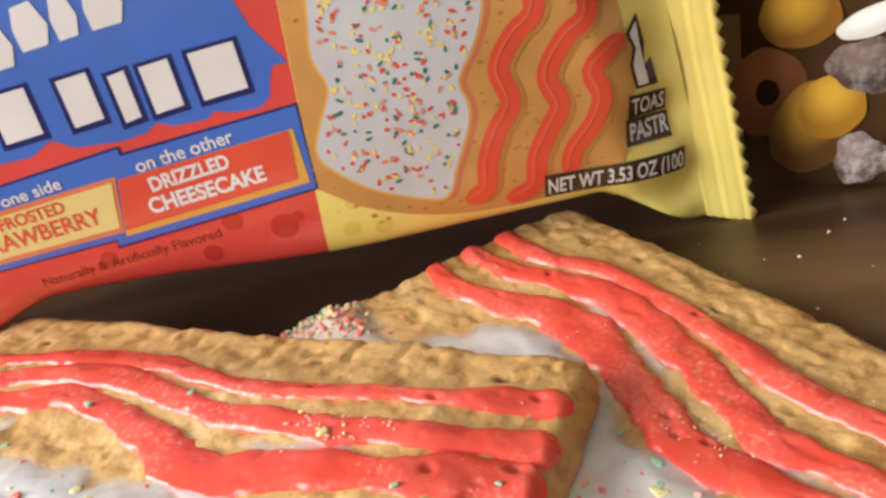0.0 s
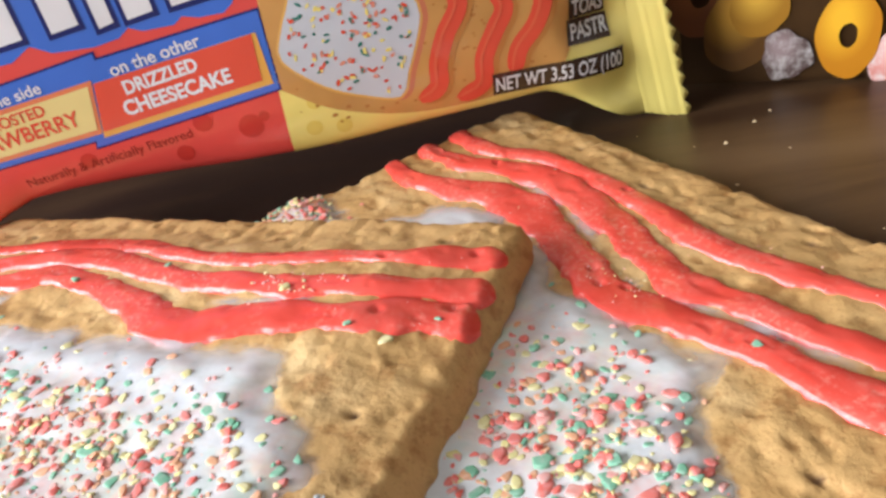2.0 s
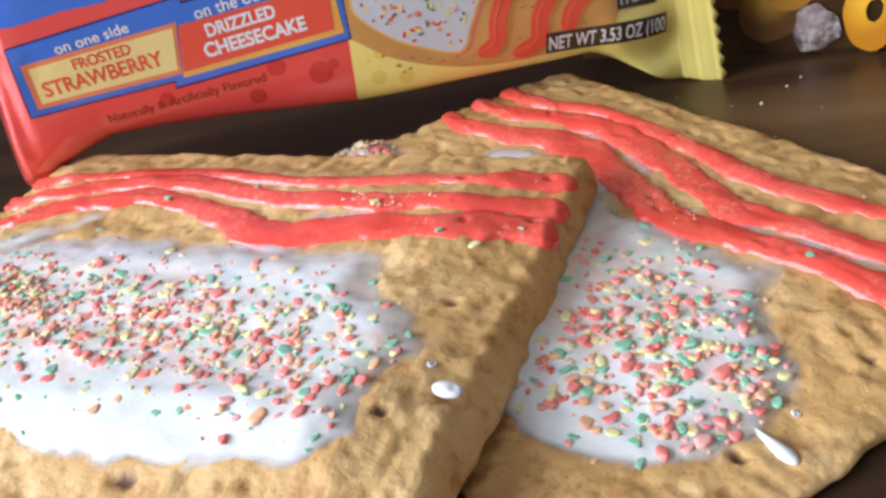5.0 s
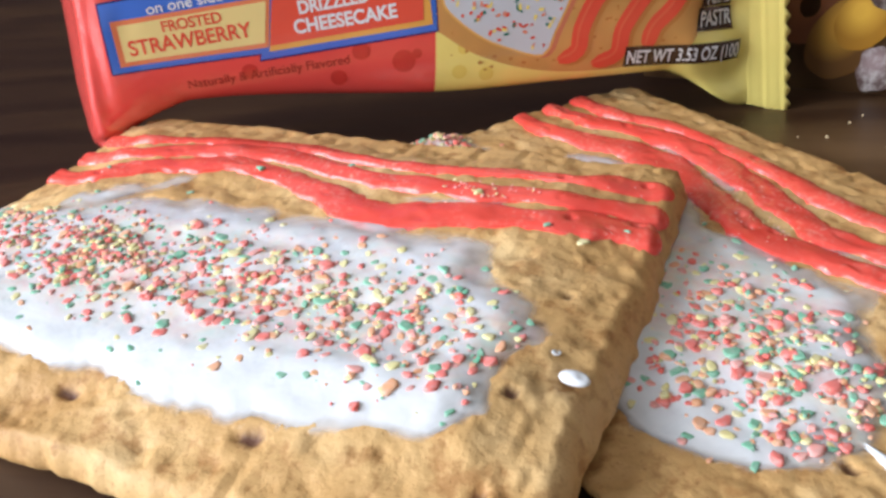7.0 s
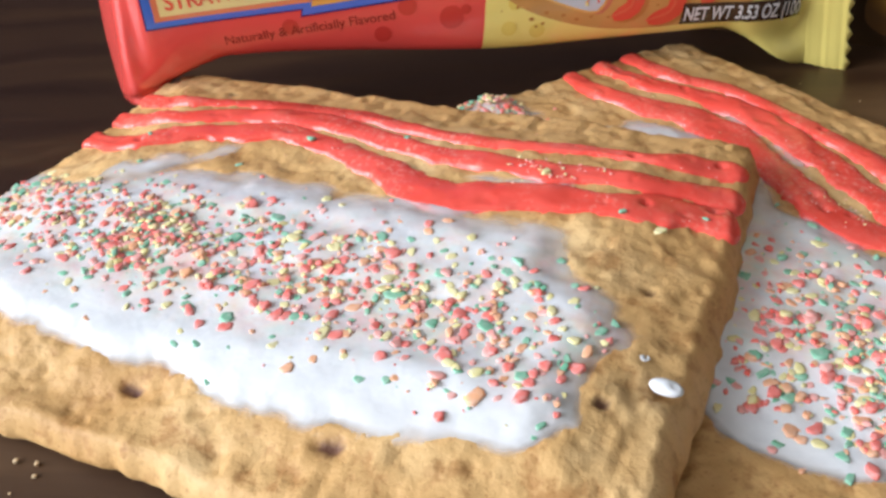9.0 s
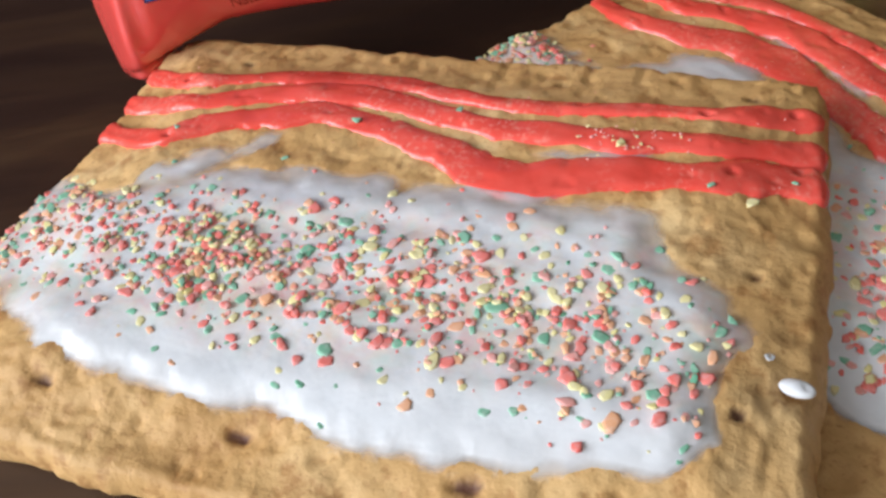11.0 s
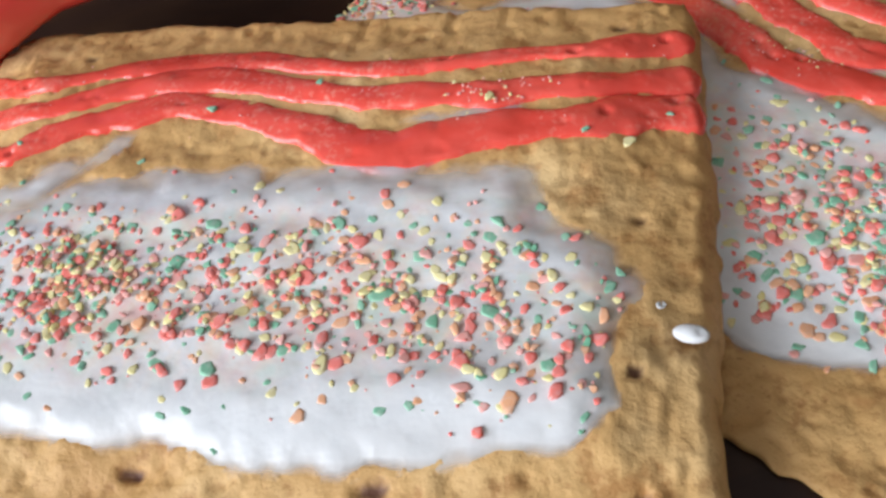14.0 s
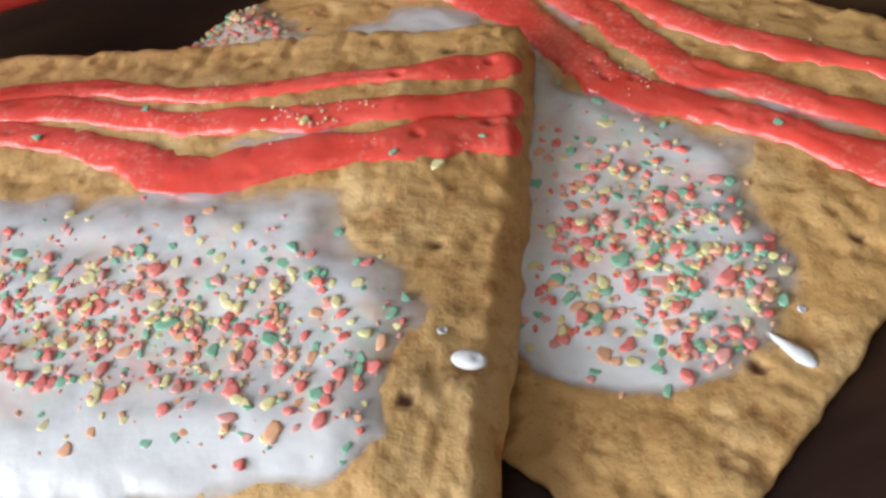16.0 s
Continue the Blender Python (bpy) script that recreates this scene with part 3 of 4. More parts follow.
FLAKES_FRONT["red"] += [(34, -21.1, 2.6), (-0.3, -20.5, 2), (-3.4, -20.9, 1.6)]
FLAKES_FRONT["coral"] = [(25.3, -20.9, 2.4), (27.4, -22.6, 1.6), (0.1, 1.9, 1.6), (31, -5.7, 1.6), (-0.3, -9.8, 1.6), (-3.9, -10.7, 1.6), (35, -17.4, 1.6), (-26.4, -11.9, 1.6)]
FLAKES_FRONT["orange"] = [(-33.6, -4.9, 1.6), (29.8, -21.9, 2.8), (11.9, -22.2, 1.6), (-20.6, -9.7, 2.2), (-19.6, -11.6, 2.2), (-7.5, -11.7, 1.6), (13.6, -18, 2.2), (6.1, -10.6, 1.6), (32, -14.3, 1.6), (38.3, -12.6, 2.2), (28.8, -13.7, 1.6), (17.9, -15.1, 1.6), (-6.5, -2.1, 1.6), (-22.2, -6.9, 2), (36.5, -16.7, 1.6)]
FLAKES_FRONT["green"] = [(-4.9, -1, 2.4), (-7.9, -6.3, 2.4), (1.7, -4.9, 2), (-19.9, -3.1, 1.6), (-14.8, -12.8, 2), (-9.2, -2.4, 1.6), (9.8, -1.4, 2.2), (27.4, -1.5, 2.2), (19.5, -5.8, 2), (31.6, 0.8, 1.4), (16, -10.4, 3.2), (27.4, -12.5, 2.4), (21.7, -13.5, 2.2), (32, -13.4, 1.6), (38.8, -9.3, 2.4), (7, -17.1, 1.8), (-6.4, -18.8, 2.6), (-0.8, -19.1, 2.2), (17.6, -23.1, 2), (20.5, -22.7, 1.2), (-47.6, -11.3, 2.4), (-33.7, -9.1, 2.4), (-38.1, -16, 1.8), (-33.4, -15, 1.6), (36.6, -14.5, 1.6), (36.5, -23, 1.6), (-24.4, 1.6, 1.6), (-14.8, -1.6, 1.6), (-2.6, -13.3, 1.8), (25.4, -9.9, 1.6)]
FLAKES_FRONT["yellow"] = [(11.2, -18.7, 2.4), (5.2, -4.9, 2), (2.4, -16.8, 2), (6.8, -21.7, 1.6), (-20.3, -15.4, 1.6), (-29.8, -2.1, 1.6), (-31.5, -7.3, 1.6), (33.2, -8.2, 1.6), (21.3, -7.6, 1.6), (28.9, -19.4, 2), (16.6, -0.3, 1.4), (-12.5, -17.1, 1.6), (4.5, -15.5, 1.6), (35.1, -6, 1.6), (-48.4, 3.9, 1.6), (-45.3, 3.1, 1.4)]
FLAKES_BACK = {}
FLAKES_BACK["red"] = [(28.8, 0.7, 2.2), (21.4, 2.2, 1.8), (33.7, -3.8, 2.6), (36.9, -3, 1.6), (29.2, -16.3, 2.2), (36.3, -9.7, 3), (37.2, -18.5, 2.2), (39.7, -14.1, 2.2), (41.6, -13.8, 1.8), (22.3, -22.7, 1.8), (21.9, -11.7, 2), (18.1, -11.6, 2), (19.4, -14.4, 1.6), (22.3, -14.8, 2), (22.9, -17.1, 2), (35.2, -6.6, 1.6), (22.4, -10.4, 2), (22.1, -2.8, 1.6)]
FLAKES_BACK["coral"] = [(31.1, -14.2, 2.4), (29.5, -5, 2), (39.4, -3.9, 1.6), (39.9, -18.8, 2.2), (29.8, -7.6, 1.6), (31.6, -26.8, 1.6)]
FLAKES_BACK["orange"] = [(34.4, -17.2, 2.4), (26.3, -21.8, 2.2), (27.6, -20.7, 2), (27, -19.3, 1.6), (24.5, -5.9, 1.8), (36.3, -16.6, 2), (21.5, -5.3, 1.6), (16.6, -9.1, 1.6), (39.8, -9.3, 1.6), (34.8, -26.1, 1.2)]
FLAKES_BACK["green"] = [(24.3, -12.5, 2.4), (26.7, -14.7, 2.6), (32.8, -11.3, 2.8), (33.3, -10.5, 1.6), (34.5, -13.4, 2.4), (36.8, -14.4, 2), (34.5, -19.3, 2.4), (28.6, -11.1, 2), (30.1, -10.2, 2), (22.8, -20.5, 2), (27.7, -18.4, 2), (35.6, -20.5, 1.8), (38, -23.1, 2), (32.4, -0.9, 1.4), (38.2, -8.8, 1.8), (16.8, -4.6, 1.6), (15, -6.4, 1.6)]
FLAKES_BACK["yellow"] = [(28.8, -14.4, 2), (33, -8.4, 2.2), (40.2, -5.2, 2), (34, -23, 1.8), (17.1, -3.4, 1.6), (17.9, -8.8, 1.8), (32.6, -20, 1.6), (40.2, -12.5, 1.6), (40.2, -7.8, 1.6), (23.4, -0.9, 1.6), (19.7, -7.6, 1.6)]


def front_pastry():
    frost = [(-50.8, -12.2), (-50.8, -5.3), (-50.6, 1.6), (-47.2, 3.6), (-39.7, 1), (-32.1, 2.8), (-25.5, 6.1), (-19.7, 7.1), (-10.8, 7), (-3.7, 7.4), (7.4, 7.2), (16.7, 6.5), (26.2, 7.5), (30.5, 5.1),
             (32.8, -0.5), (36.8, -2.4), (41.7, -6.8), (42.6, -9.3), (39.5, -14.1), (38.2, -18.2), (39.1, -21.5), (35.9, -24.5), (32, -25.6), (26.1, -26.5), (19.5, -27.8),
             (10.4, -28.2), (3.1, -28.1), (-5.3, -26.3), (-11.9, -26.6), (-21.6, -25.9), (-29.1, -25), (-40.5, -20.8), (-45.3, -17.2), (-50, -15)]
    holes = [(-32.5, -27.8, 1), (-7.6, -29.2, 1.15), (17.2, -29.8, 1.35), (42.1, -29.1, 0.8), (40.5, 30.6, 0.9), (15, 31, 0.6), (-33, 30, 0.7), (41.4, -18.1, 0.8), (34.8, -24, 0.7), (42, -0.1, 0.7)]
    p = Pastry(50.8, 37.4, 5.3, 3.1, 3, holes, frost, tilted(-0.05354, 0.06908, 0.00315, -23, 0.0435, 0.0513), "frosted toaster pastry with red drizzle propped on another pastry",
               [(-39.4, 23.7), (45.6, 28.0), (19.0, 24.4), (34.8, 24.8), (-36, 10.8), (46.3, 17.4), (38.5, 14.4)])
    p.swells, p.taper, p.bulge = ((45, -15, 9, 13, 1.6), (46, 8, 7, 12, 0.7), (43, -32, 11, 8, -1.3), (-12, -29, 14, 9, -0.9)), (0.6, 1.1), 2.8
    p.skew, p.far, p.smears = 3.0, 0.9, ((20.5, 14.4, 5.5, 1.5, 8), (-23.5, 10.0, 5.0, 1.3, 52), (-30.5, 5.2, 7.0, 3.0, 34), (13, 6.5, 7, 2.2, 0))
    p.crust()
    p.icing()
    p.drizzle([(-50.3, 27.7), (-46, 26.4), (-38.8, 23.6), (-31.4, 24.7), (-23.9, 26.8), (-15.8, 27.4), (-7.7, 27.1), (0.5, 25.6), (8.2, 23.7), (15.4, 23.7), (22.4, 24.5), (29.2, 25.1), (35.9, 25.3), (42.8, 26.9), (49.2, 28.8)],
              [2.8, 2.8, 2.6, 3.6, 4.2, 3.6, 2.6, 2.5, 2.8, 2.5, 3.0, 3.4], 1.1, 11)
    p.drizzle([(-50.6, 21.1), (-46.5, 20), (-37.6, 18.1), (-29.6, 19.5), (-22.2, 21.9), (-14.5, 23), (-6.4, 21.7), (1.4, 20), (8.9, 18.5), (15.9, 18.1), (22.6, 17.8), (29.2, 18.3), (35.6, 18.6), (42.3, 20.2), (49.6, 22.4)],
              [2.8, 2.9, 2.8, 3.1, 3.9, 3.8, 3.2, 3.0, 3.6, 3.2, 3.2, 3.8], 1.15, 23)
    p.drizzle([(-50.8, 14), (-46.6, 12.8), (-38.2, 10.7), (-33, 12.8), (-28.1, 15), (-20.8, 17), (-13.3, 17.9), (-5.2, 16.1), (2.4, 13.5), (8.5, 10.7), (14, 9.7), (19.7, 10.6), (26.1, 11.9), (35.5, 13.1), (42, 15), (49.8, 16.3)],
              [2.9, 3.0, 2.8, 3.2, 3.6, 3.4, 3.4, 4.6, 4.8, 4.2, 3.9, 4.3, 4.9], 1.2, 37)
    p.blob(46.4, -13.6, 1.75, 1.0, 0.75, -8, ICING, "icing_drop", "small glossy white drop of icing", 0.0)
    p.blob(43.6, -10.7, 0.6, 0.45, 0.3, 20, ICING, "icing_drop", "small glossy white drop of icing", 0.0)
    scatter(p, [(-22, -9, 7, 4.5, 46), (-40, -6, 6, 5, 20), (-12, -8, 12, 6.0, 30), (8, -10, 9, 5.5, 34), (22, -12, 9, 6, 22), (32, -15, 5.5, 4.5, 12), (-47, -7, 3.5, 5, 18), (-6, -16, 7, 2.5, 5)], 225, 1300, 21, PLACED_FRONT, FLAKES_FRONT)
    rng = random.Random(8)
    p.crumbs([(rng.gauss(25, 3.2), rng.gauss(17.6, 1.3), rng.uniform(0.25, 0.6), rng.choice(["yellow", "coral", "coral"]), 0.75) for _ in range(60)] + [(rng.uniform(-46, 46), rng.choice((25, 18.4, 13)) + rng.gauss(0, 1.4), rng.uniform(0.2, 0.4), "coral", 0.6) for _ in range(60)], rng)
    return p


def back_pastry():
    frost = [(-50.1, -16), (-50, -5.5), (-46, -3.2), (-40, -3.6), (-33.5, -4), (-28.3, 1), (-26.5, 6.9), (-21.5, 10.6), (-14, 11.6), (-7, 11), (0, 7.5), (5.6, 5.8), (10.7, 6.3), (20.3, 6.3), (23.8, 6.1), (28.3, 8.6), (30.9, 5.8),
             (32.9, 1.4), (37.2, -2.1), (40.9, -3.9), (42.7, -7.7), (42.6, -12.4), (41.7, -16.3), (39.2, -22), (34, -26), (29.3, -28.1), (19.2, -29.7), (5, -29), (-15, -27), (-35, -25), (-46, -24)]
    holes = [(-6.7, 30.5, 0.8), (43.4, -15.7, 0.9), (20, 33, 0.7), (-25, 33.5, 0.7), (40, 33, 0.7), (44, 3, 0.6)]
    p = Pastry(50.2, 39.4, 4.3, 0.9, 8, holes, frost, tilted(0.0014, 0.0773, 0.0, -59), "frosted toaster pastry with red drizzle lying flat on the table",
               [(-6.7, 27.2), (5.4, 10.2), (8.5, 8.6), (11.5, 10.2), (-30, 20.5)])
    p.sag, p.trim = 0.0145, 1.6
    p.heap, p.smears = 1.2, ((20, 13.4, 7, 1.3, 8), (-16, 19.2, 4, 0.9, -8), (33, 15.5, 6, 1.2, 5), (-3, 16.6, 5, 1.1, -18))
    p.crust()
    p.icing()
    p.drizzle([(-49.8, 24.6), (-45, 23.6), (-35.5, 23.5), (-28.5, 26.0), (-20, 27.4), (-10.4, 27.0), (-1, 26.0), (9.5, 24.2), (17.9, 24.6), (27.3, 26.2), (36, 27.8), (50.4, 28.6)],
              [2.8, 3.0, 3.0, 3.4, 3.4, 3.2, 3.2, 3.2, 3.2], 1.15, 51)
    p.drizzle([(-49.9, 17.9), (-45, 17.2), (-36.2, 17.4), (-27.4, 21.2), (-20.2, 22.8), (-11.2, 21.9), (-1.3, 19.6), (7.2, 17.3), (14.2, 15.6), (21.4, 16.8), (32.1, 17.8), (41, 20.0), (50.4, 21.2)],
              [2.8, 3.0, 3.6, 4.4, 4.6, 4.2, 4.4, 4.0, 3.4, 3.2, 3.4], 1.15, 63)
    p.drizzle([(-49.8, 10.9), (-46, 10.2), (-36, 9.4), (-25.6, 13.2), (-19, 15.4), (-9.5, 14.2), (-4.5, 12.9), (2.2, 10.7), (7.2, 9.0), (14.5, 9.0), (21.5, 10.5), (29.8, 11.8), (37, 12.3), (43, 13.8), (50.8, 15)],
              [2.8, 3.0, 3.6, 5.6, 5.8, 5.2, 4.6, 4.9, 4.4, 3.8, 3.6, 4.2, 4.8], 1.2, 77)
    p.blob(45.9, -12.3, 1.9, 0.85, 0.6, -6, ICING, "icing_drop", "white teardrop of icing on the crust", 1.5)
    p.blob(43.5, -7.6, 0.5, 0.4, 0.3, 0, ICING, "icing_drop", "small glossy white drop of icing", 0.0)
    scatter(p, [(26, -8, 8, 7, 26), (33, -14, 6, 6, 24), (24, -16, 5, 6, 18), (14, -8, 6, 6, 12), (38, -11, 4, 6, 12), (-46, -11, 2.4, 4.0, 22), (-42, -7, 3, 2.5, 8), (-20, -10, 14, 8, 6)], 190, 620, 34,
            [(29.8, 11.7, 1.4, "green"), (21.4, 1.9, 1.5, "red"), (28.6, 0.5, 1.7, "red"), (38.9, -21.0, 2.4, "red"), (36.1, -22.1, 1.9, "green"), (-38, -1.0, 1.2, "red")], FLAKES_BACK)
    rng = random.Random(9)
    p.crumbs([(rng.gauss(8, 5), rng.gauss(9.4, 1.9), rng.uniform(0.2, 0.45), rng.choice(["yellow", "coral", "coral"]), 0.8) for _ in range(45)] + [(rng.gauss(-20, 5), rng.gauss(15.4, 1.8), rng.uniform(0.18, 0.38), rng.choice(["yellow", "coral"]), 0.6) for _ in range(60)] + [(rng.uniform(-40, 46), rng.choice((26, 18.5, 12.4)) + rng.gauss(0, 1.4), rng.uniform(0.2, 0.4), "coral", 0.6) for _ in range(50)], rng)
    return p


PLACED_FRONT = [
    (3.3, 20.7, 1.6, "green"), (-9.8, 16.5, 1.6, "green"), (25.4, 10.7, 1.7, "green"), (36.3, 11.4, 1.2, "green"), (45.6, 15.0, 1.1, "green"), (-34.9, 12.0, 1.2, "green"), (-17.4, 8.8, 1.4, "green"), (40.9, 10.6, 2.1, "yellow"),
    (-48.3, 3.8, 1.7, "yellow"), (-44.7, 3.0, 1.3, "yellow"), (25.1, 16.7, 1.6, "yellow"), (16.3, 4.0, 1.6, "orange")]
front_pastry()
back_pastry()


# ---------------------------------------------------------------- the foil packet
class Packet:
    """A pillow packet standing on its long side. a runs along it, b up its face, n out of its face; millimetres."""
    A, B, N, O = Vector((0.99291, 0.11888, 0)), Vector((-0.00651, 0.0544, 0.9985)), Vector((0.1187, -0.99142, 0.05479)), Vector((-0.03, 0.12125, 0))

    def __init__(self):
        self.ob = tagged(new("snack_packet"), "red and yellow glossy film packet of toaster pastries standing upright", "packet")

    @staticmethod
    def low(a):
        return 9.6 + 3.4 * smooth(a, 10, -42) - 8.8 * smooth(a, 44, 60) - 7.4 * np.clip((-45 - np.asarray(a, float)) / 21, 0, 1) ** 1.15

    @staticmethod
    def high(a):
        return 80 + 9 * smooth(a, 46, 60) + 9 * smooth(a, -53, -66)

    def depth(self, a, b):
        """Height of the front face over the print's plane."""
        a, b = np.asarray(a, float), np.asarray(b, float)
        lo, hi = self.low(a), self.high(a)
        k = np.clip((2 * b - lo - hi) / (hi - lo), -1, 1)
        full = np.sqrt(np.clip(1 - np.abs(k) ** 9, 0, 1))
        slant = a + 0.115 * (b - 20)
        ends = smooth(slant, 60.5, 47) * smooth(a, -69, -59)
        n = -5 + 5 * full * (0.15 + 0.85 * ends)
        n = n - 13 * smooth(a, -60.5, -71) ** 1.2
        n = n + 1.3 * np.exp(-((a + 60.6 - 0.05 * (b - 25)) / 1.5) ** 2) * smooth(b, 8, 16)
        n = n - 0.20 * (np.minimum(b, 44) - 10) * smooth(a, -56, -63)
        crease = smooth(slant, 44, 55) * smooth(slant, 62, 57)
        n = n + crease * (0.9 * np.sin(b * 0.55 + 0.6 * np.sin(b * 0.21)) * np.exp(-((b - 10) / 16) ** 2) + 0.5 * vnoise(b / 5.0, slant / 7, 4))
        n = n + 0.7 * smooth(a, -48, -60) * vnoise(b / 9, a / 4, 9) + 0.35 * vnoise(a / 24, b / 20, 2) * ends
        return n

    def back(self, a, b):
        lo, hi = self.low(a), self.high(a)
        k = np.clip((2 * b - lo - hi) / (hi - lo), -1, 1)
        ends = smooth(a, 60, 40) * smooth(a, -68, -50)
        return np.minimum(self.depth(a, b) - 0.12, -5 - 15 * np.sqrt(np.clip(1 - np.abs(k) ** 3, 0, 1)) * ends - 13 * smooth(a, -60.5, -71) ** 1.2)

    def place(self, a, b, n):
        return (np.outer(a, self.A) + np.outer(b, self.B) + np.outer(n, self.N)) * 0.001 + np.array(self.O)

    def film(self):
        cols, rows = np.concatenate([np.linspace(-70, 0, 80), np.linspace(0, 61, 74)[1:]]), 90
        s, t = np.meshgrid(cols, np.linspace(0, 1, rows), indexing="ij")
        t = t + 0.18 * np.sin(2 * math.pi * t) / (2 * math.pi) * -1
        b = self.low(s) + (self.high(s) - self.low(s)) * t
        a = s + (4.0 + 1.4 * smooth(b, 17, 6)) * smooth(s, -50, -69) + 0.065 * (b - 13) * np.exp(-(s / 22) ** 2) - 0.115 * (b - 20) * smooth(s, 40, 60)
        front = self.place(a.ravel(), b.ravel(), self.depth(a, b).ravel())
        rear = self.place(a.ravel(), b.ravel(), self.back(a, b).ravel())
        idx = np.arange(len(cols) * rows).reshape(len(cols), rows)
        split = 79
        for name, rng, m, label in (("red_film", slice(0, split + 1), RED, "glossy red printed film"), ("yellow_film", slice(split, len(cols)), YELLOW, "glossy yellow printed film")):
            sub = idx[rng]
            f = np.stack([sub[:-1, :-1], sub[1:, :-1], sub[1:, 1:], sub[:-1, 1:]], -1).reshape(-1, 4)
            k = len(front)
            fb = f[:, ::-1] + k
            edge = []
            for line in (sub[:, 0], sub[::-1, -1]):
                edge.append(np.stack([line[:-1], line[:-1] + k, line[1:] + k, line[1:]], -1))
            faces = np.vstack([f, fb] + edge)
            used = np.unique(faces)
            remap = -np.ones(2 * k, int)
            remap[used] = np.arange(len(used))
            part_of(name, mesh_of(name, np.vstack([front, rear])[used], remap[faces].tolist(), m), self.ob, label)

    def crimp(self):
        """The ribbed, saw-toothed seal at the right end."""
        b = np.linspace(1.0, 89, 264)
        tooth = np.abs((b / 2.9) % 1 - 0.5) * 2
        share = np.linspace(0, 1, 12)
        base = 60.6 - 0.115 * (b - 20) * 1.0
        a = base[:, None] + share[None] * (6.7 + 1.0 * tooth[:, None] * (share[None] > 0.95)) - 0.2
        bb = np.repeat(b[:, None], 12, 1) - share[None] * 1.6
        n = -4.6 + 3.2 * share[None] ** 1.1 + 0.28 * np.sin(share[None] * 28) * (share[None] < 0.93) + 0.5 * vnoise(bb / 14, a / 9, 15)
        k = a.size
        pts = np.vstack([self.place(a.ravel(), bb.ravel(), n.ravel()), self.place(a.ravel(), bb.ravel(), n.ravel() - 0.25)])
        idx = np.arange(k).reshape(a.shape)
        f = np.stack([idx[:-1, :-1], idx[1:, :-1], idx[1:, 1:], idx[:-1, 1:]], -1).reshape(-1, 4)[:, ::-1]
        rim = []
        for line in (idx[:, -1], idx[0, :], idx[-1, ::-1]):
            rim.append(np.stack([line[:-1], line[:-1] + k, line[1:] + k, line[1:]], -1))
        part_of("end_seal", mesh_of("end_seal", pts, np.vstack([f, f[:, ::-1] + k] + rim).tolist(), YELLOW), self.ob, "yellow ribbed end seal with a saw-toothed edge")

    def drape(self, bm, layer):
        co = np.array([v.co[:2] for v in bm.verts])
        pts = self.place(co[:, 0], co[:, 1], self.depth(co[:, 0], co[:, 1]) + 0.06 * layer)
        for v, p in zip(bm.verts, pts):
            v.co = p

    def patch(self, outline, layer, material, name, label="", fine=1.6):
        bm = bmesh.new()
        bm.faces.new([bm.verts.new((x, y, 0)) for x, y in outline])
        bmesh.ops.triangulate(bm, faces=bm.faces[:])
        for _ in range(7):
            long = [e for e in bm.edges if e.calc_length() > fine]
            if not long:
                break
            bmesh.ops.subdivide_edges(bm, edges=long, cuts=1)
            bmesh.ops.triangulate(bm, faces=[f for f in bm.faces if len(f.verts) > 3])
        bmesh.ops.recalc_face_normals(bm, faces=bm.faces[:])
        if bm.faces[:] and sum(f.normal.z for f in bm.faces) < 0:
            bmesh.ops.reverse_faces(bm, faces=bm.faces[:])
        self.drape(bm, layer)
        part(name, bm, material, self.ob, label)

    def ribbon(self, line, width, layer, material, name, label=""):
        p = spline(line, 1.0)
        t = np.gradient(p, axis=0)
        t /= np.linalg.norm(t, axis=1)[:, None]
        k = np.arange(len(p)) + 0.3
        side = np.stack([-t[:, 1], t[:, 0]], -1) * width / 2 * np.sqrt(np.clip(np.minimum(k, k[::-1]) / 1.8, 0, 1))[:, None]
        bm = bmesh.new()
        l = [bm.verts.new((*q, 0)) for q in p + side]
        m = [bm.verts.new((*q, 0)) for q in p]
        r = [bm.verts.new((*q, 0)) for q in p - side]
        for k in range(len(p) - 1):
            bm.faces.new((m[k], m[k + 1], l[k + 1], l[k]))
            bm.faces.new((r[k], r[k + 1], m[k + 1], m[k]))
        self.drape(bm, layer)
        part(name, bm, material, self.ob, label)

    def words(self, text, start, end, height, layer, material, grow=0.0, bold=0.0):
        """Text from start to end along its baseline, with capitals of that height."""
        cu = bpy.data.curves.new("words", "FONT")
        cu.body, cu.offset = text, bold
        tmp = bpy.data.objects.new("words", cu)
        me = bpy.data.meshes.new_from_object(tmp)
        bpy.data.objects.remove(tmp)
        co = np.array([v.co[:2] for v in me.vertices])
        x0, x1 = co[:, 0].min(), co[:, 0].max()
        d = np.array(end, float) - start
        width = np.hypot(*d)
        d /= width
        lx, ly = (co[:, 0] - x0) / (x1 - x0) * (width + 2 * grow) - grow, co[:, 1] / 0.69 * height
        bm = bmesh.new()
        bm.from_mesh(me)
        bpy.data.meshes.remove(me)
        co2 = list(zip(bm.verts, lx, ly))
        for v, x, y in co2:
            v.co = Vector((start[0] + d[0] * x - d[1] * y, start[1] + d[1] * x + d[0] * y, 0))
        for _ in range(3):
            long = [e for e in bm.edges if e.calc_length() > 0.8]
            if long:
                bmesh.ops.subdivide_edges(bm, edges=long, cuts=1)
        bmesh.ops.triangulate(bm, faces=bm.faces[:])
        self.drape(bm, layer)
        part("lettering", bm, material, self.ob)

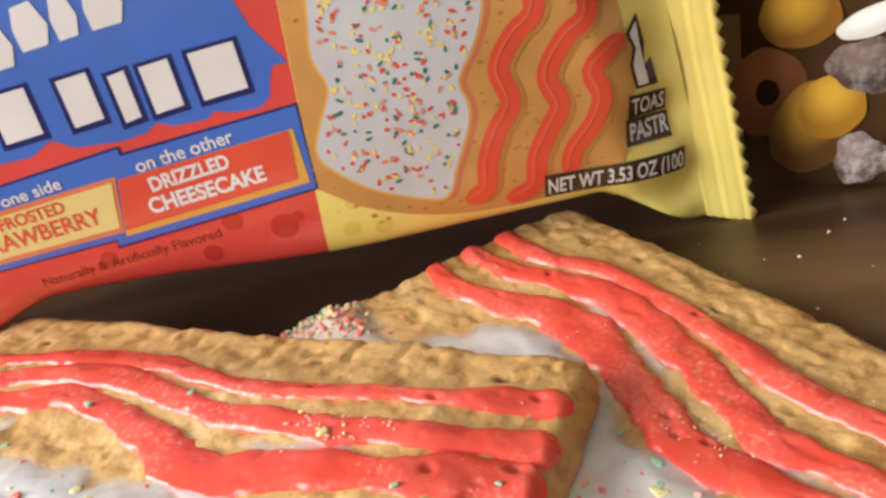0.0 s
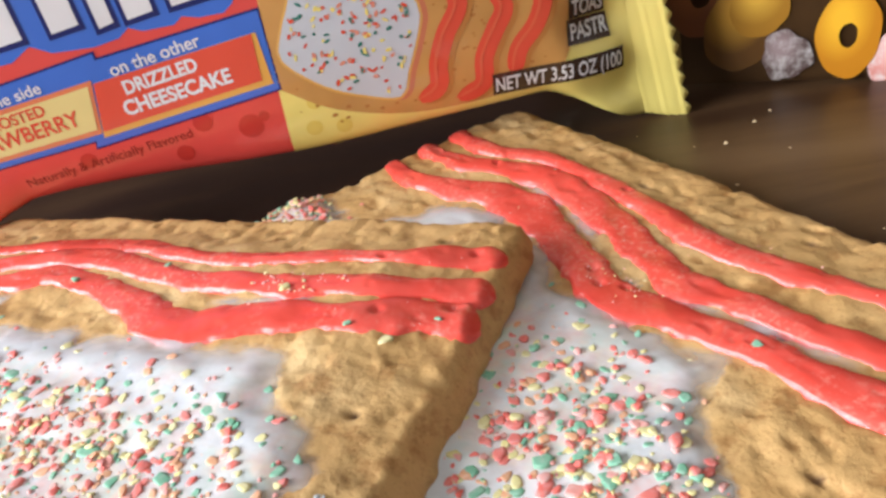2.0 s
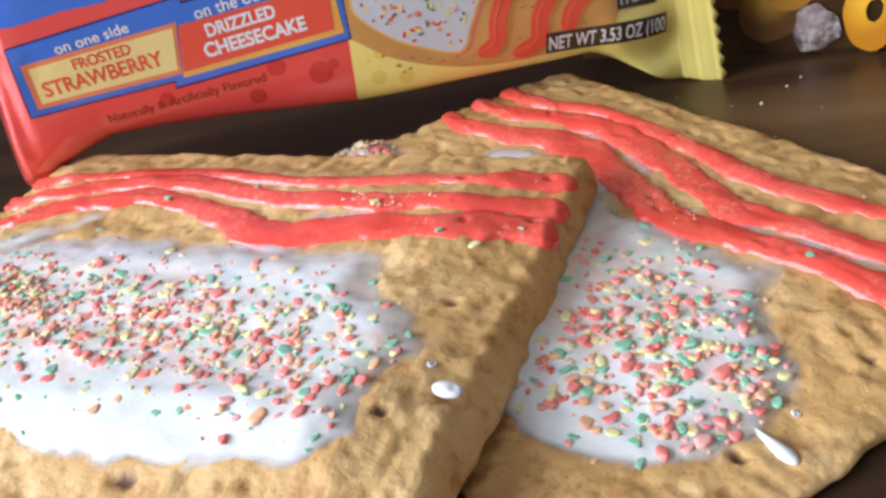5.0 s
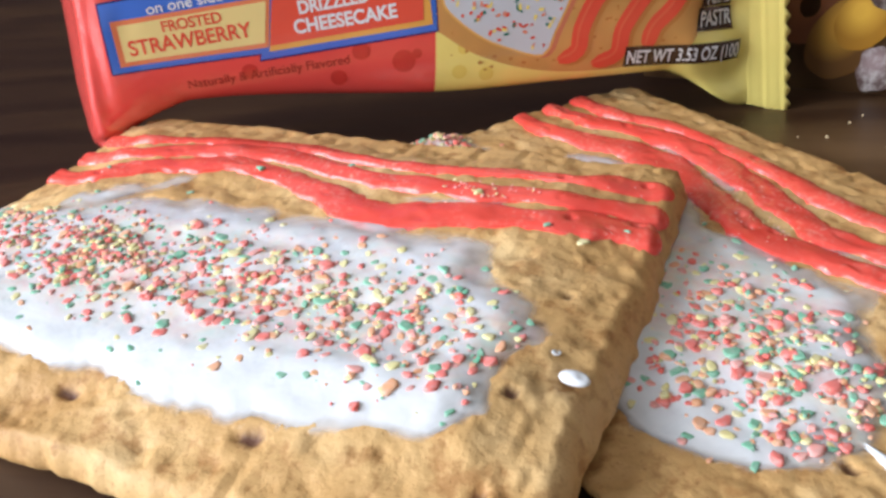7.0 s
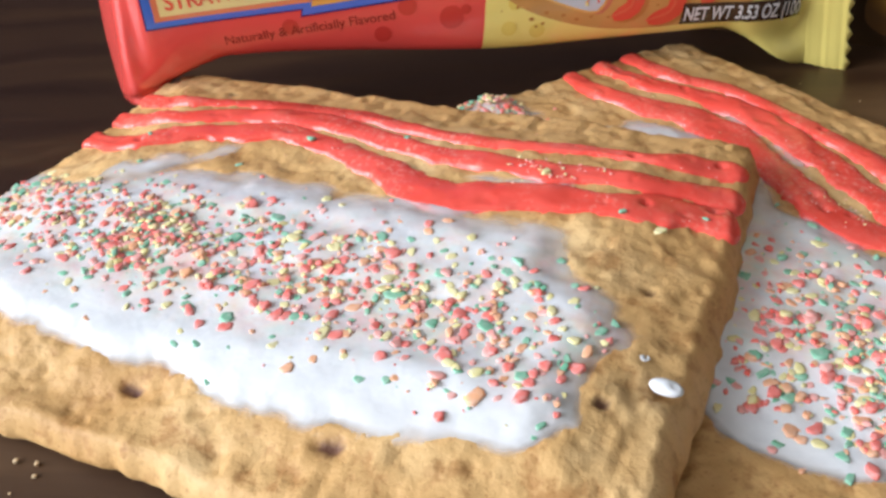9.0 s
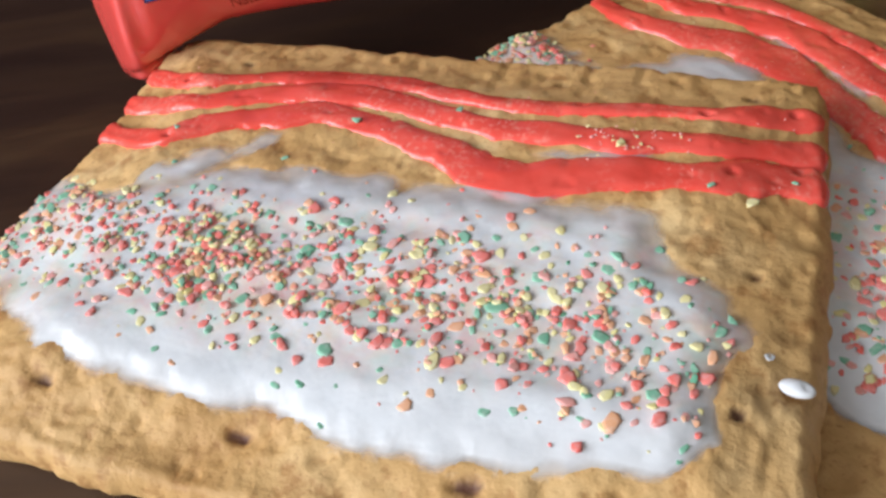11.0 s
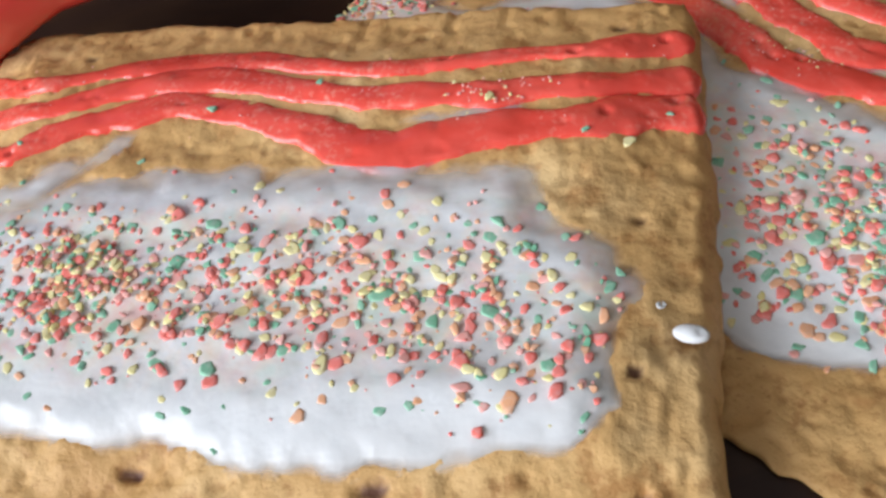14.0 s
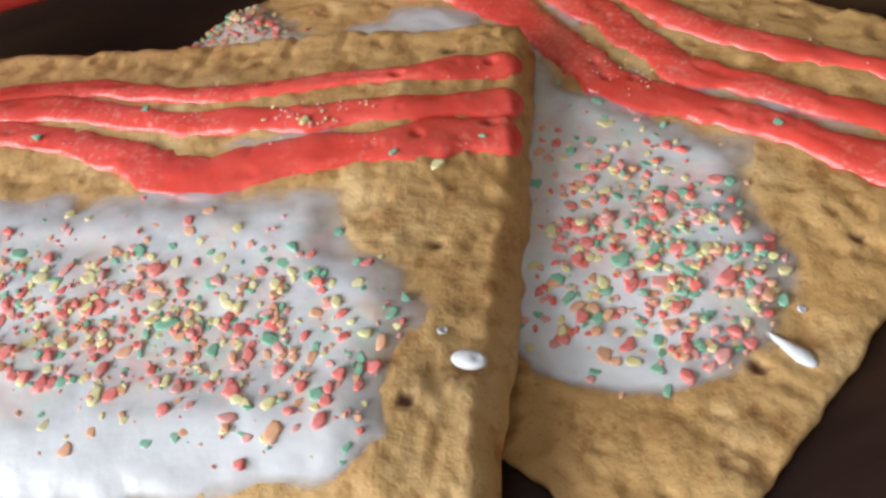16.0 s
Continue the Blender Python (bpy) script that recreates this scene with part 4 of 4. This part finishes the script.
    def dots(self, frost):
        rng = random.Random(3)
        cols = {"red": PRINT_RED, "coral": film_material("coral_print", (0.80, 0.30, 0.20)), "orange": YELLOW, "green": film_material("green_print", (0.05, 0.22, 0.17))}
        bms = {k: bmesh.new() for k in cols}
        made = 0
        while made < 400:
            a, b = rng.uniform(2, 31), rng.uniform(17, 60)
            if inside_distance(np.array([a]), np.array([b]), frost)[0] < 0.7:
                continue
            made += 1
            bm, ang, l, w = bms[rng.choice(["red", "red", "coral", "orange", "orange", "green"])], rng.uniform(0, 6.3), rng.uniform(0.28, 0.66), rng.uniform(0.20, 0.34)
            c, s = math.cos(ang), math.sin(ang)
            bm.faces.new([bm.verts.new((a + c * l * math.cos(q) - s * w * math.sin(q), b + s * l * math.cos(q) + c * w * math.sin(q), 0)) for q in np.linspace(0, 2 * math.pi, 8, endpoint=False)])
        for k, bm in bms.items():
            self.drape(bm, 4.4)
            tagged(part("sprinkle_pattern", bm, cols[k], self.ob, "tiny %s printed sprinkles" % k), kind="stuff")


def packet():
    p = Packet()
    p.film()
    p.crimp()
    # faint darker discs in the red and yellow ground
    disc = film_material("red_disc_print", (0.60, 0.045, 0.034))
    pale = film_material("yellow_disc_print", (0.85, 0.65, 0.14))
    for a, b, r, m in ((-5.5, 17.6, 2.1, disc), (-13, 20.2, 1.6, disc), (-17.5, 15.6, 1.5, disc), (-33, 18.4, 1.4, disc), (-3.0, 39.8 - 21, 0.9, disc), (4.5, 14.5, 1.4, pale), (9.5, 13.6, 1.4, pale), (5.6, 19.0, 1.2, pale)):
        p.patch([(a + r * math.cos(q), b + r * math.sin(q)) for q in np.linspace(0, 2 * math.pi, 20, endpoint=False)], 1, m, "printed_disc")
    # the printed pastry on the yellow half
    p.patch([(3.9, 72), (2.5, 50), (1.6, 36), (0.9, 25.5)] + [tuple(w) for w in spline([(1.0, 22.4), (8, 17.4), (18, 13.6), (28, 12.1), (40, 12.3), (47, 14), (50.6, 20), (52, 30), (51, 38), (49.5, 50), (47, 72)], 2)], 2, TAN, "printed_pastry", "printed picture of a golden frosted pastry")
    frost = [(9, 70), (6.5, 50), (5.2, 42), (6.5, 37), (3.8, 31.5), (2.6, 27), (8, 21.4), (14, 18.2), (20, 16.4), (22, 20), (26, 28.8), (25.2, 34), (28.5, 39), (30.7, 44.7), (30, 52), (28, 70)]
    frost = [tuple(w) for w in spline(frost, 1.5)]
    p.patch([(x, y) for x, y in frost], 3, film_material("grey_white_print", (0.62, 0.645, 0.69)), "printed_icing")
    p.ribbon(frost[2:-1], 0.8, 2.5, film_material("amber_print", (0.80, 0.45, 0.12)), "printed_edge")
    p.ribbon([(x + 0.9, y - 0.2) for x, y in frost[len(frost) // 2:-1]], 0.9, 2.3, film_material("rose_print", (0.62, 0.20, 0.10)), "printed_edge")
    p.dots(frost)
    rng, pits, edge = random.Random(12), bmesh.new(), frost
    while len(pits.verts) < 7 * 110:
        a, b, l = rng.uniform(3, 47), rng.uniform(14, 60), rng.uniform(0.12, 0.34)
        if inside_distance(np.array([a]), np.array([b]), edge)[0] > -0.8:
            continue
        pits.faces.new([pits.verts.new((a + l * 1.5 * math.cos(x), b + l * math.sin(x), 0)) for x in np.linspace(0, 2 * math.pi, 7, endpoint=False)])
    p.drape(pits, 2.6)
    tagged(part("crumb_pattern", pits, film_material("pit_print", (0.50, 0.21, 0.055)), p.ob, "small brown printed pits in the crust"), kind="stuff")
    for line in ([(23.0, 14.8), (26.5, 16.4), (27.3, 20.5), (29.5, 25), (32.4, 29.2), (31.4, 34.5), (34.5, 39), (38, 42), (37.5, 50), (40, 60)], [(29.5, 13.4), (34, 15), (35, 19.5), (37.5, 23.5), (39.7, 27), (38.4, 32), (42, 37), (45.8, 40.2), (44.5, 50), (46, 60)], [(39.7, 15.5), (41, 19.5), (44.5, 23), (46.3, 27), (45.2, 31), (48, 33.5), (51, 34.8)]):
        p.ribbon([(x + 0.75, y - 0.35) for x, y in line], 3.3, 3.2, film_material("brown_print", (0.55, 0.235, 0.06)), "printed_shadow")
        p.ribbon(line, 3.2, 4, PRINT_RED, "printed_drizzle")
        p.ribbon([(x - 0.45, y + 0.2) for x, y in line], 0.5, 5, film_material("highlight_print", (0.82, 0.145, 0.07)), "printed_drizzle")
    # blue field of the name, with plain white slabs for its letters
    field = [(-63, 36.2), (-54, 35.6), (-45, 36.6), (-38, 36.6), (-34.5, 38.4), (-31.5, 36.6), (-25, 36.0), (-21, 36.4), (-19, 37.6), (-17, 36.6), (-12, 36.4), (-10.5, 37.4), (-8, 36.6), (-4, 36.4), (-2.2, 37.6), (-1.4, 40.4), (-0.6, 41.9), (1.6, 42.1), (-2.2, 48), (-4, 54), (-5, 66), (-63, 66)]
    p.patch(field, 1, BLUE, "blue_field", "blue printed field of the name")
    for x, y, w in ((-40.6, 39.2, 5.6), (-30.4, 39.4, 4.4), (-23.2, 38.5, 2.4), (-18.6, 38.8, 4.2), (-11.4, 39.2, 6.6)):
        p.patch([(x - 0.7, y - 0.9), (x + w + 0.8, y - 0.4), (x + w + 0.4, y + 8.0), (x - 1.1, y + 7.6)], 2, NAVY, "name_shadow")
        p.patch([(x, y), (x + w, y + 0.45), (x + w - 0.3, y + 7.4), (x - 0.4, y + 7.0)], 3, WHITE, "name_slab")
    for k, (x, y, w) in enumerate(((-38.6, 49.4, 4.2), (-33.4, 51.2, 4.6), (-28, 51.6, 3.4), (-23.2, 52, 5.2))):
        p.patch([(x, y), (x + w * 0.8, y + 0.3), (x + w, y + 3), (x + w * 0.7, y + 6.5), (x + 0.4, y + 6), (x - 0.3, y + 3)], 3, WHITE, "name_slab")
    # the two labels
    p.patch([(-56.6, 32.4), (-25.5, 35.5), (-25.4, 34.4), (1.4, 36.0), (1.2, 22.4), (-31.0, 20.0), (-30.7, 21.2), (-56.5, 20.1)], 2, NAVY, "label_outline")
    p.patch([(-56.3, 32.1), (-25.8, 35.1), (-25.7, 34.0), (1.1, 35.6), (0.9, 22.7), (-30.7, 20.35), (-30.4, 21.5), (-56.2, 20.4)], 3, BLUE, "label_frame", "blue printed label frame")
    p.patch([(-54.9, 29.2), (-27.5, 31.2), (-29.0, 22.5), (-54.7, 21.4)], 4, film_material("salmon_border_print", (0.80, 0.24, 0.10)), "label_border")
    p.patch([(-53.9, 28.4), (-28.3, 30.4), (-29.5, 23.3), (-53.7, 22.2)], 5, CREAM, "label", "cream printed label")
    p.patch([(-27.3, 30.6), (-0.2, 32.4), (0.2, 23.8), (-29.0, 21.7)], 4, film_material("orange_border_print", (0.82, 0.42, 0.08)), "label_border")
    p.patch([(-27.3, 30.6), (-0.9, 32.3), (-1.4, 24.7), (-28.7, 22.7)], 5, PRINT_RED, "label", "red printed label")
    p.words("on one side", (-48.4, 29.9), (-35.4, 31.2), 1.75, 5, WHITE, bold=0.012)
    p.words("on the other", (-24.0, 31.0), (-9.0, 32.4), 2.0, 5, WHITE, bold=0.012)
    p.words("FROSTED", (-46.4, 26.8), (-36.2, 27.6), 1.8, 6, PRINT_RED, bold=0.02)
    p.words("STRAWBERRY", (-52.6, 23.2), (-31.4, 24.7), 2.5, 6, PRINT_RED, bold=0.018)
    p.words("DRIZZLED", (-22.9, 27.75), (-10.6, 28.8), 2.1, 6, WHITE, bold=0.032)
    p.words("CHEESECAKE", (-24.1, 24.4), (-5.9, 25.7), 2.3, 6, WHITE, bold=0.032)
    p.words("Naturally & Artificially Flavored", (-44.1, 16.2), (-15.2, 18.2), 1.6, 2, MAROON)
    # weight and kind of goods, white on a dark ground
    p.patch([(35.5, 12.2), (59.2, 11.0), (59.5, 14.8), (35.8, 16.2)], 5, INK, "lettering_ground")
    p.words("NET WT 3.53 OZ (100", (36.1, 12.9), (58.8, 11.7), 2.5, 8, WHITE, bold=0.018)
    p.patch([(50.2, 21.9), (57.2, 21.4), (57.2, 24.9), (50.7, 25.6)], 5, INK, "lettering_ground")
    p.words("TOAS", (50.9, 22.4), (56.8, 22.0), 2.5, 8, WHITE, bold=0.018)
    p.patch([(49.3, 17.7), (57.6, 17.0), (57.4, 21.1), (49.8, 21.9)], 5, INK, "lettering_ground")
    p.words("PASTR", (50.1, 18.5), (57.2, 18.0), 2.6, 8, WHITE, bold=0.018)
    p.patch([(52.0, 26.3), (56.0, 26.1), (55.4, 30.4), (54.1, 29.4), (54.4, 33), (53.6, 37.6), (51.4, 35), (52.4, 32.5), (51.6, 30)], 5, INK, "arrow_print")
    p.patch([(52.5, 26.7), (54.4, 26.6), (54.0, 30), (53.6, 33), (53.3, 36.4), (52.0, 34.8), (52.9, 32.3), (52.1, 30)], 6, WHITE, "arrow_print")


packet()


# ---------------------------------------------------------------- the cereal carton
def carton():
    thing = tagged(new("cereal_box"), "brown printed cereal carton with a picture of cereal pieces", "box")
    turn = math.degrees(math.atan2(-0.408, 0.913))
    thing.matrix_world = pose(0.0552, 0.1366, 0, 0, 0, turn)
    brown = Mat("carton_print", rough=0.38, coat=0.15)
    vec = brown.coords()
    brown.colour(brown.ramp(brown.noise(vec, 26, 4), [(0.35, (0.050, 0.024, 0.010)), (0.6, (0.11, 0.056, 0.022)), (0.8, (0.17, 0.09, 0.036))]))
    part("carton", box_bm(-0.045, 0.0, 0.0, 0.15, 0.055, 0.27, 0.0012), brown.m, thing)
    part("printed_panel", box_bm(-0.044, -0.00012, 0.002, -0.0155, 0.0, 0.031, 0), film_material("panel_print", (0.17, 0.10, 0.035), 0.35), thing, "lighter brown printed panel", True)

    def printed(name, u, z, ru, rz, inner, outer, tilt=0, hole=0, label="", layer=1, lumpy=0.025, speck=0.0):
        """A flat printed picture of a rounded piece, with the picture's own shading."""
        k = Mat(name + "_print", rough=0.38, coat=0.15)
        c = k.coords((1 / ru, 1, 1 / rz))
        mp = c.node.inputs["Location"]
        mp.default_value = (0.25, 0, -0.35)
        g = k.node("ShaderNodeTexGradient")
        g.gradient_type = "SPHERICAL"
        k.link(c, g.inputs["Vector"])
        n = k.noise(k.coords(), 420, 4, 0.7)
        base = k.ramp(g.outputs["Fac"], [(0.0, outer), (0.75, inner)])
        k.colour(k.mix(k.ramp(n, [(0.45, (0, 0, 0)), (0.7, (speck, speck, speck))]), base, (0.8, 0.76, 0.74)))
        bm = bmesh.new()
        rng = random.Random(round(u * 1e5))
        n_pts = 36
        ph = rng.uniform(0, 6)
        ring = []
        for q in range(n_pts):
            w = 2 * math.pi * q / n_pts
            j = 1 + lumpy * math.sin(3 * w + ph) + lumpy * 0.6 * math.sin(7 * w + 2 * ph)
            ring.append((math.cos(w) * ru * j, math.sin(w) * rz * j))
        if hole:
            a = [bm.verts.new((x, 0, z2)) for x, z2 in ring]
            b = [bm.verts.new((x * hole, 0, z2 * hole)) for x, z2 in ring]
            for q in range(n_pts):
                bm.faces.new((a[q], a[(q + 1) % n_pts], b[(q + 1) % n_pts], b[q]))
        else:
            bm.faces.new([bm.verts.new((x, 0, z2)) for x, z2 in ring])
        ob = part(name, bm, k.m, thing, label, True)
        ob.matrix_local = pose(u, -0.00012 * layer - 0.0001, z, 0, tilt, 0)

    grey, greyd = (0.30, 0.22, 0.22), (0.09, 0.055, 0.05)
    yel, yeld = (0.62, 0.35, 0.035), (0.22, 0.09, 0.008)
    printed("printed_ring", -0.0115, 0.0175, 0.0062, 0.0078, (0.25, 0.09, 0.03), (0.13, 0.04, 0.015), 10, 0.3, "printed orange cereal ring", 0.5)
    printed("printed_piece", -0.0065, 0.030, 0.0062, 0.0052, yel, yeld, 0, 0, "printed yellow cereal ball", 2)
    printed("printed_piece", -0.0048, 0.0110, 0.0062, 0.0085, (0.46, 0.24, 0.03), (0.10, 0.042, 0.008), 20, 0, "printed dim yellow cereal ball", 1)
    printed("printed_piece", -0.0016, 0.0146, 0.0050, 0.0056, (0.66, 0.38, 0.05), (0.34, 0.16, 0.016), 20, 0, "printed yellow cereal ball", 2)
    printed("printed_piece", 0.0035, 0.0215, 0.0058, 0.0045, (0.19, 0.13, 0.11), (0.06, 0.035, 0.03), 0, 0, "printed grey sugared cereal lump", 3, 0.08, 0.25)
    printed("printed_piece", 0.0028, 0.0055, 0.0042, 0.0046, grey, greyd, 0, 0, "printed grey sugared cereal lump", 3, 0.09, 0.5)
    printed("printed_spoon", 0.0045, 0.0288, 0.0060, 0.0023, (0.85, 0.85, 0.84), (0.62, 0.60, 0.58), -22, 0, "printed white milk splash", 4)
    printed("printed_ring", 0.0128, 0.0086, 0.0052, 0.0078, (0.85, 0.45, 0.03), (0.52, 0.20, 0.01), 6, 0.28, "printed yellow cereal ring", 4)
    printed("printed_piece", 0.0225, 0.0040, 0.0068, 0.0052, (0.85, 0.50, 0.46), (0.66, 0.24, 0.20), 0, 0, "printed pink sugared cereal lump", 3, 0.08, 0.9)
    printed("printed_piece", 0.0265, 0.0185, 0.0066, 0.0066, yel, yeld, 0, 0, "printed yellow cereal ball", 2)
    printed("printed_piece", 0.0370, 0.0100, 0.0070, 0.0066, grey, greyd, 0, 0, "printed grey sugared cereal lump", 2, 0.08, 0.6)


carton()


# ---------------------------------------------------------------- crumbs on the table
def table_crumbs():
    k = Mat("crumb", (0.72, 0.55, 0.33), rough=0.7)
    shapes = []
    rng = random.Random(12)
    for _ in range(4):
        bm = bmesh.new()
        bmesh.ops.create_icosphere(bm, subdivisions=1, radius=0.5)
        for v in bm.verts:
            v.co *= rng.uniform(0.6, 1.2)
            v.co.z *= 0.7
        me = bpy.data.meshes.new("crumb")
        bm.to_mesh(me)
        bm.free()
        me.materials.append(k.m)
        shapes.append(me)
    spots = [(41.0, 116.2, 0.8), (47.7, 122.2, 0.7), (51.3, 125.2, 0.6), (38.5, 102.2, 0.5), (49.4, 110.6, 0.4), (25.2, 30.9, 0.7), (-82.9, 40.7, 0.8), (-82.6, 39.0, 0.7), (-85.4, 41.2, 0.8), (-88.5, 38.5, 0.6), (-90.2, 36.8, 0.6), (-86.8, 36.4, 0.8), (-85.6, 35.2, 0.8), (-79.0, 34.4, 0.5)]
    spots += [(rng.uniform(-110, -60), rng.uniform(15, 42), rng.uniform(0.25, 0.5)) for _ in range(10)] + [(rng.uniform(20, 70), rng.uniform(70, 130), rng.uniform(0.2, 0.4)) for _ in range(10)]
    for x, y, s in spots:
        ob = tagged(new("crumb", shapes[rng.randrange(4)]), "tiny pale pastry crumb lying on the table", "crumb", "crumbs on the table")
        ob.matrix_world = pose(x / 1000, y / 1000, s * 0.00030, 0, 0, rng.uniform(0, 360)) @ Matrix.Scale(s / 1000, 4)


table_crumbs()
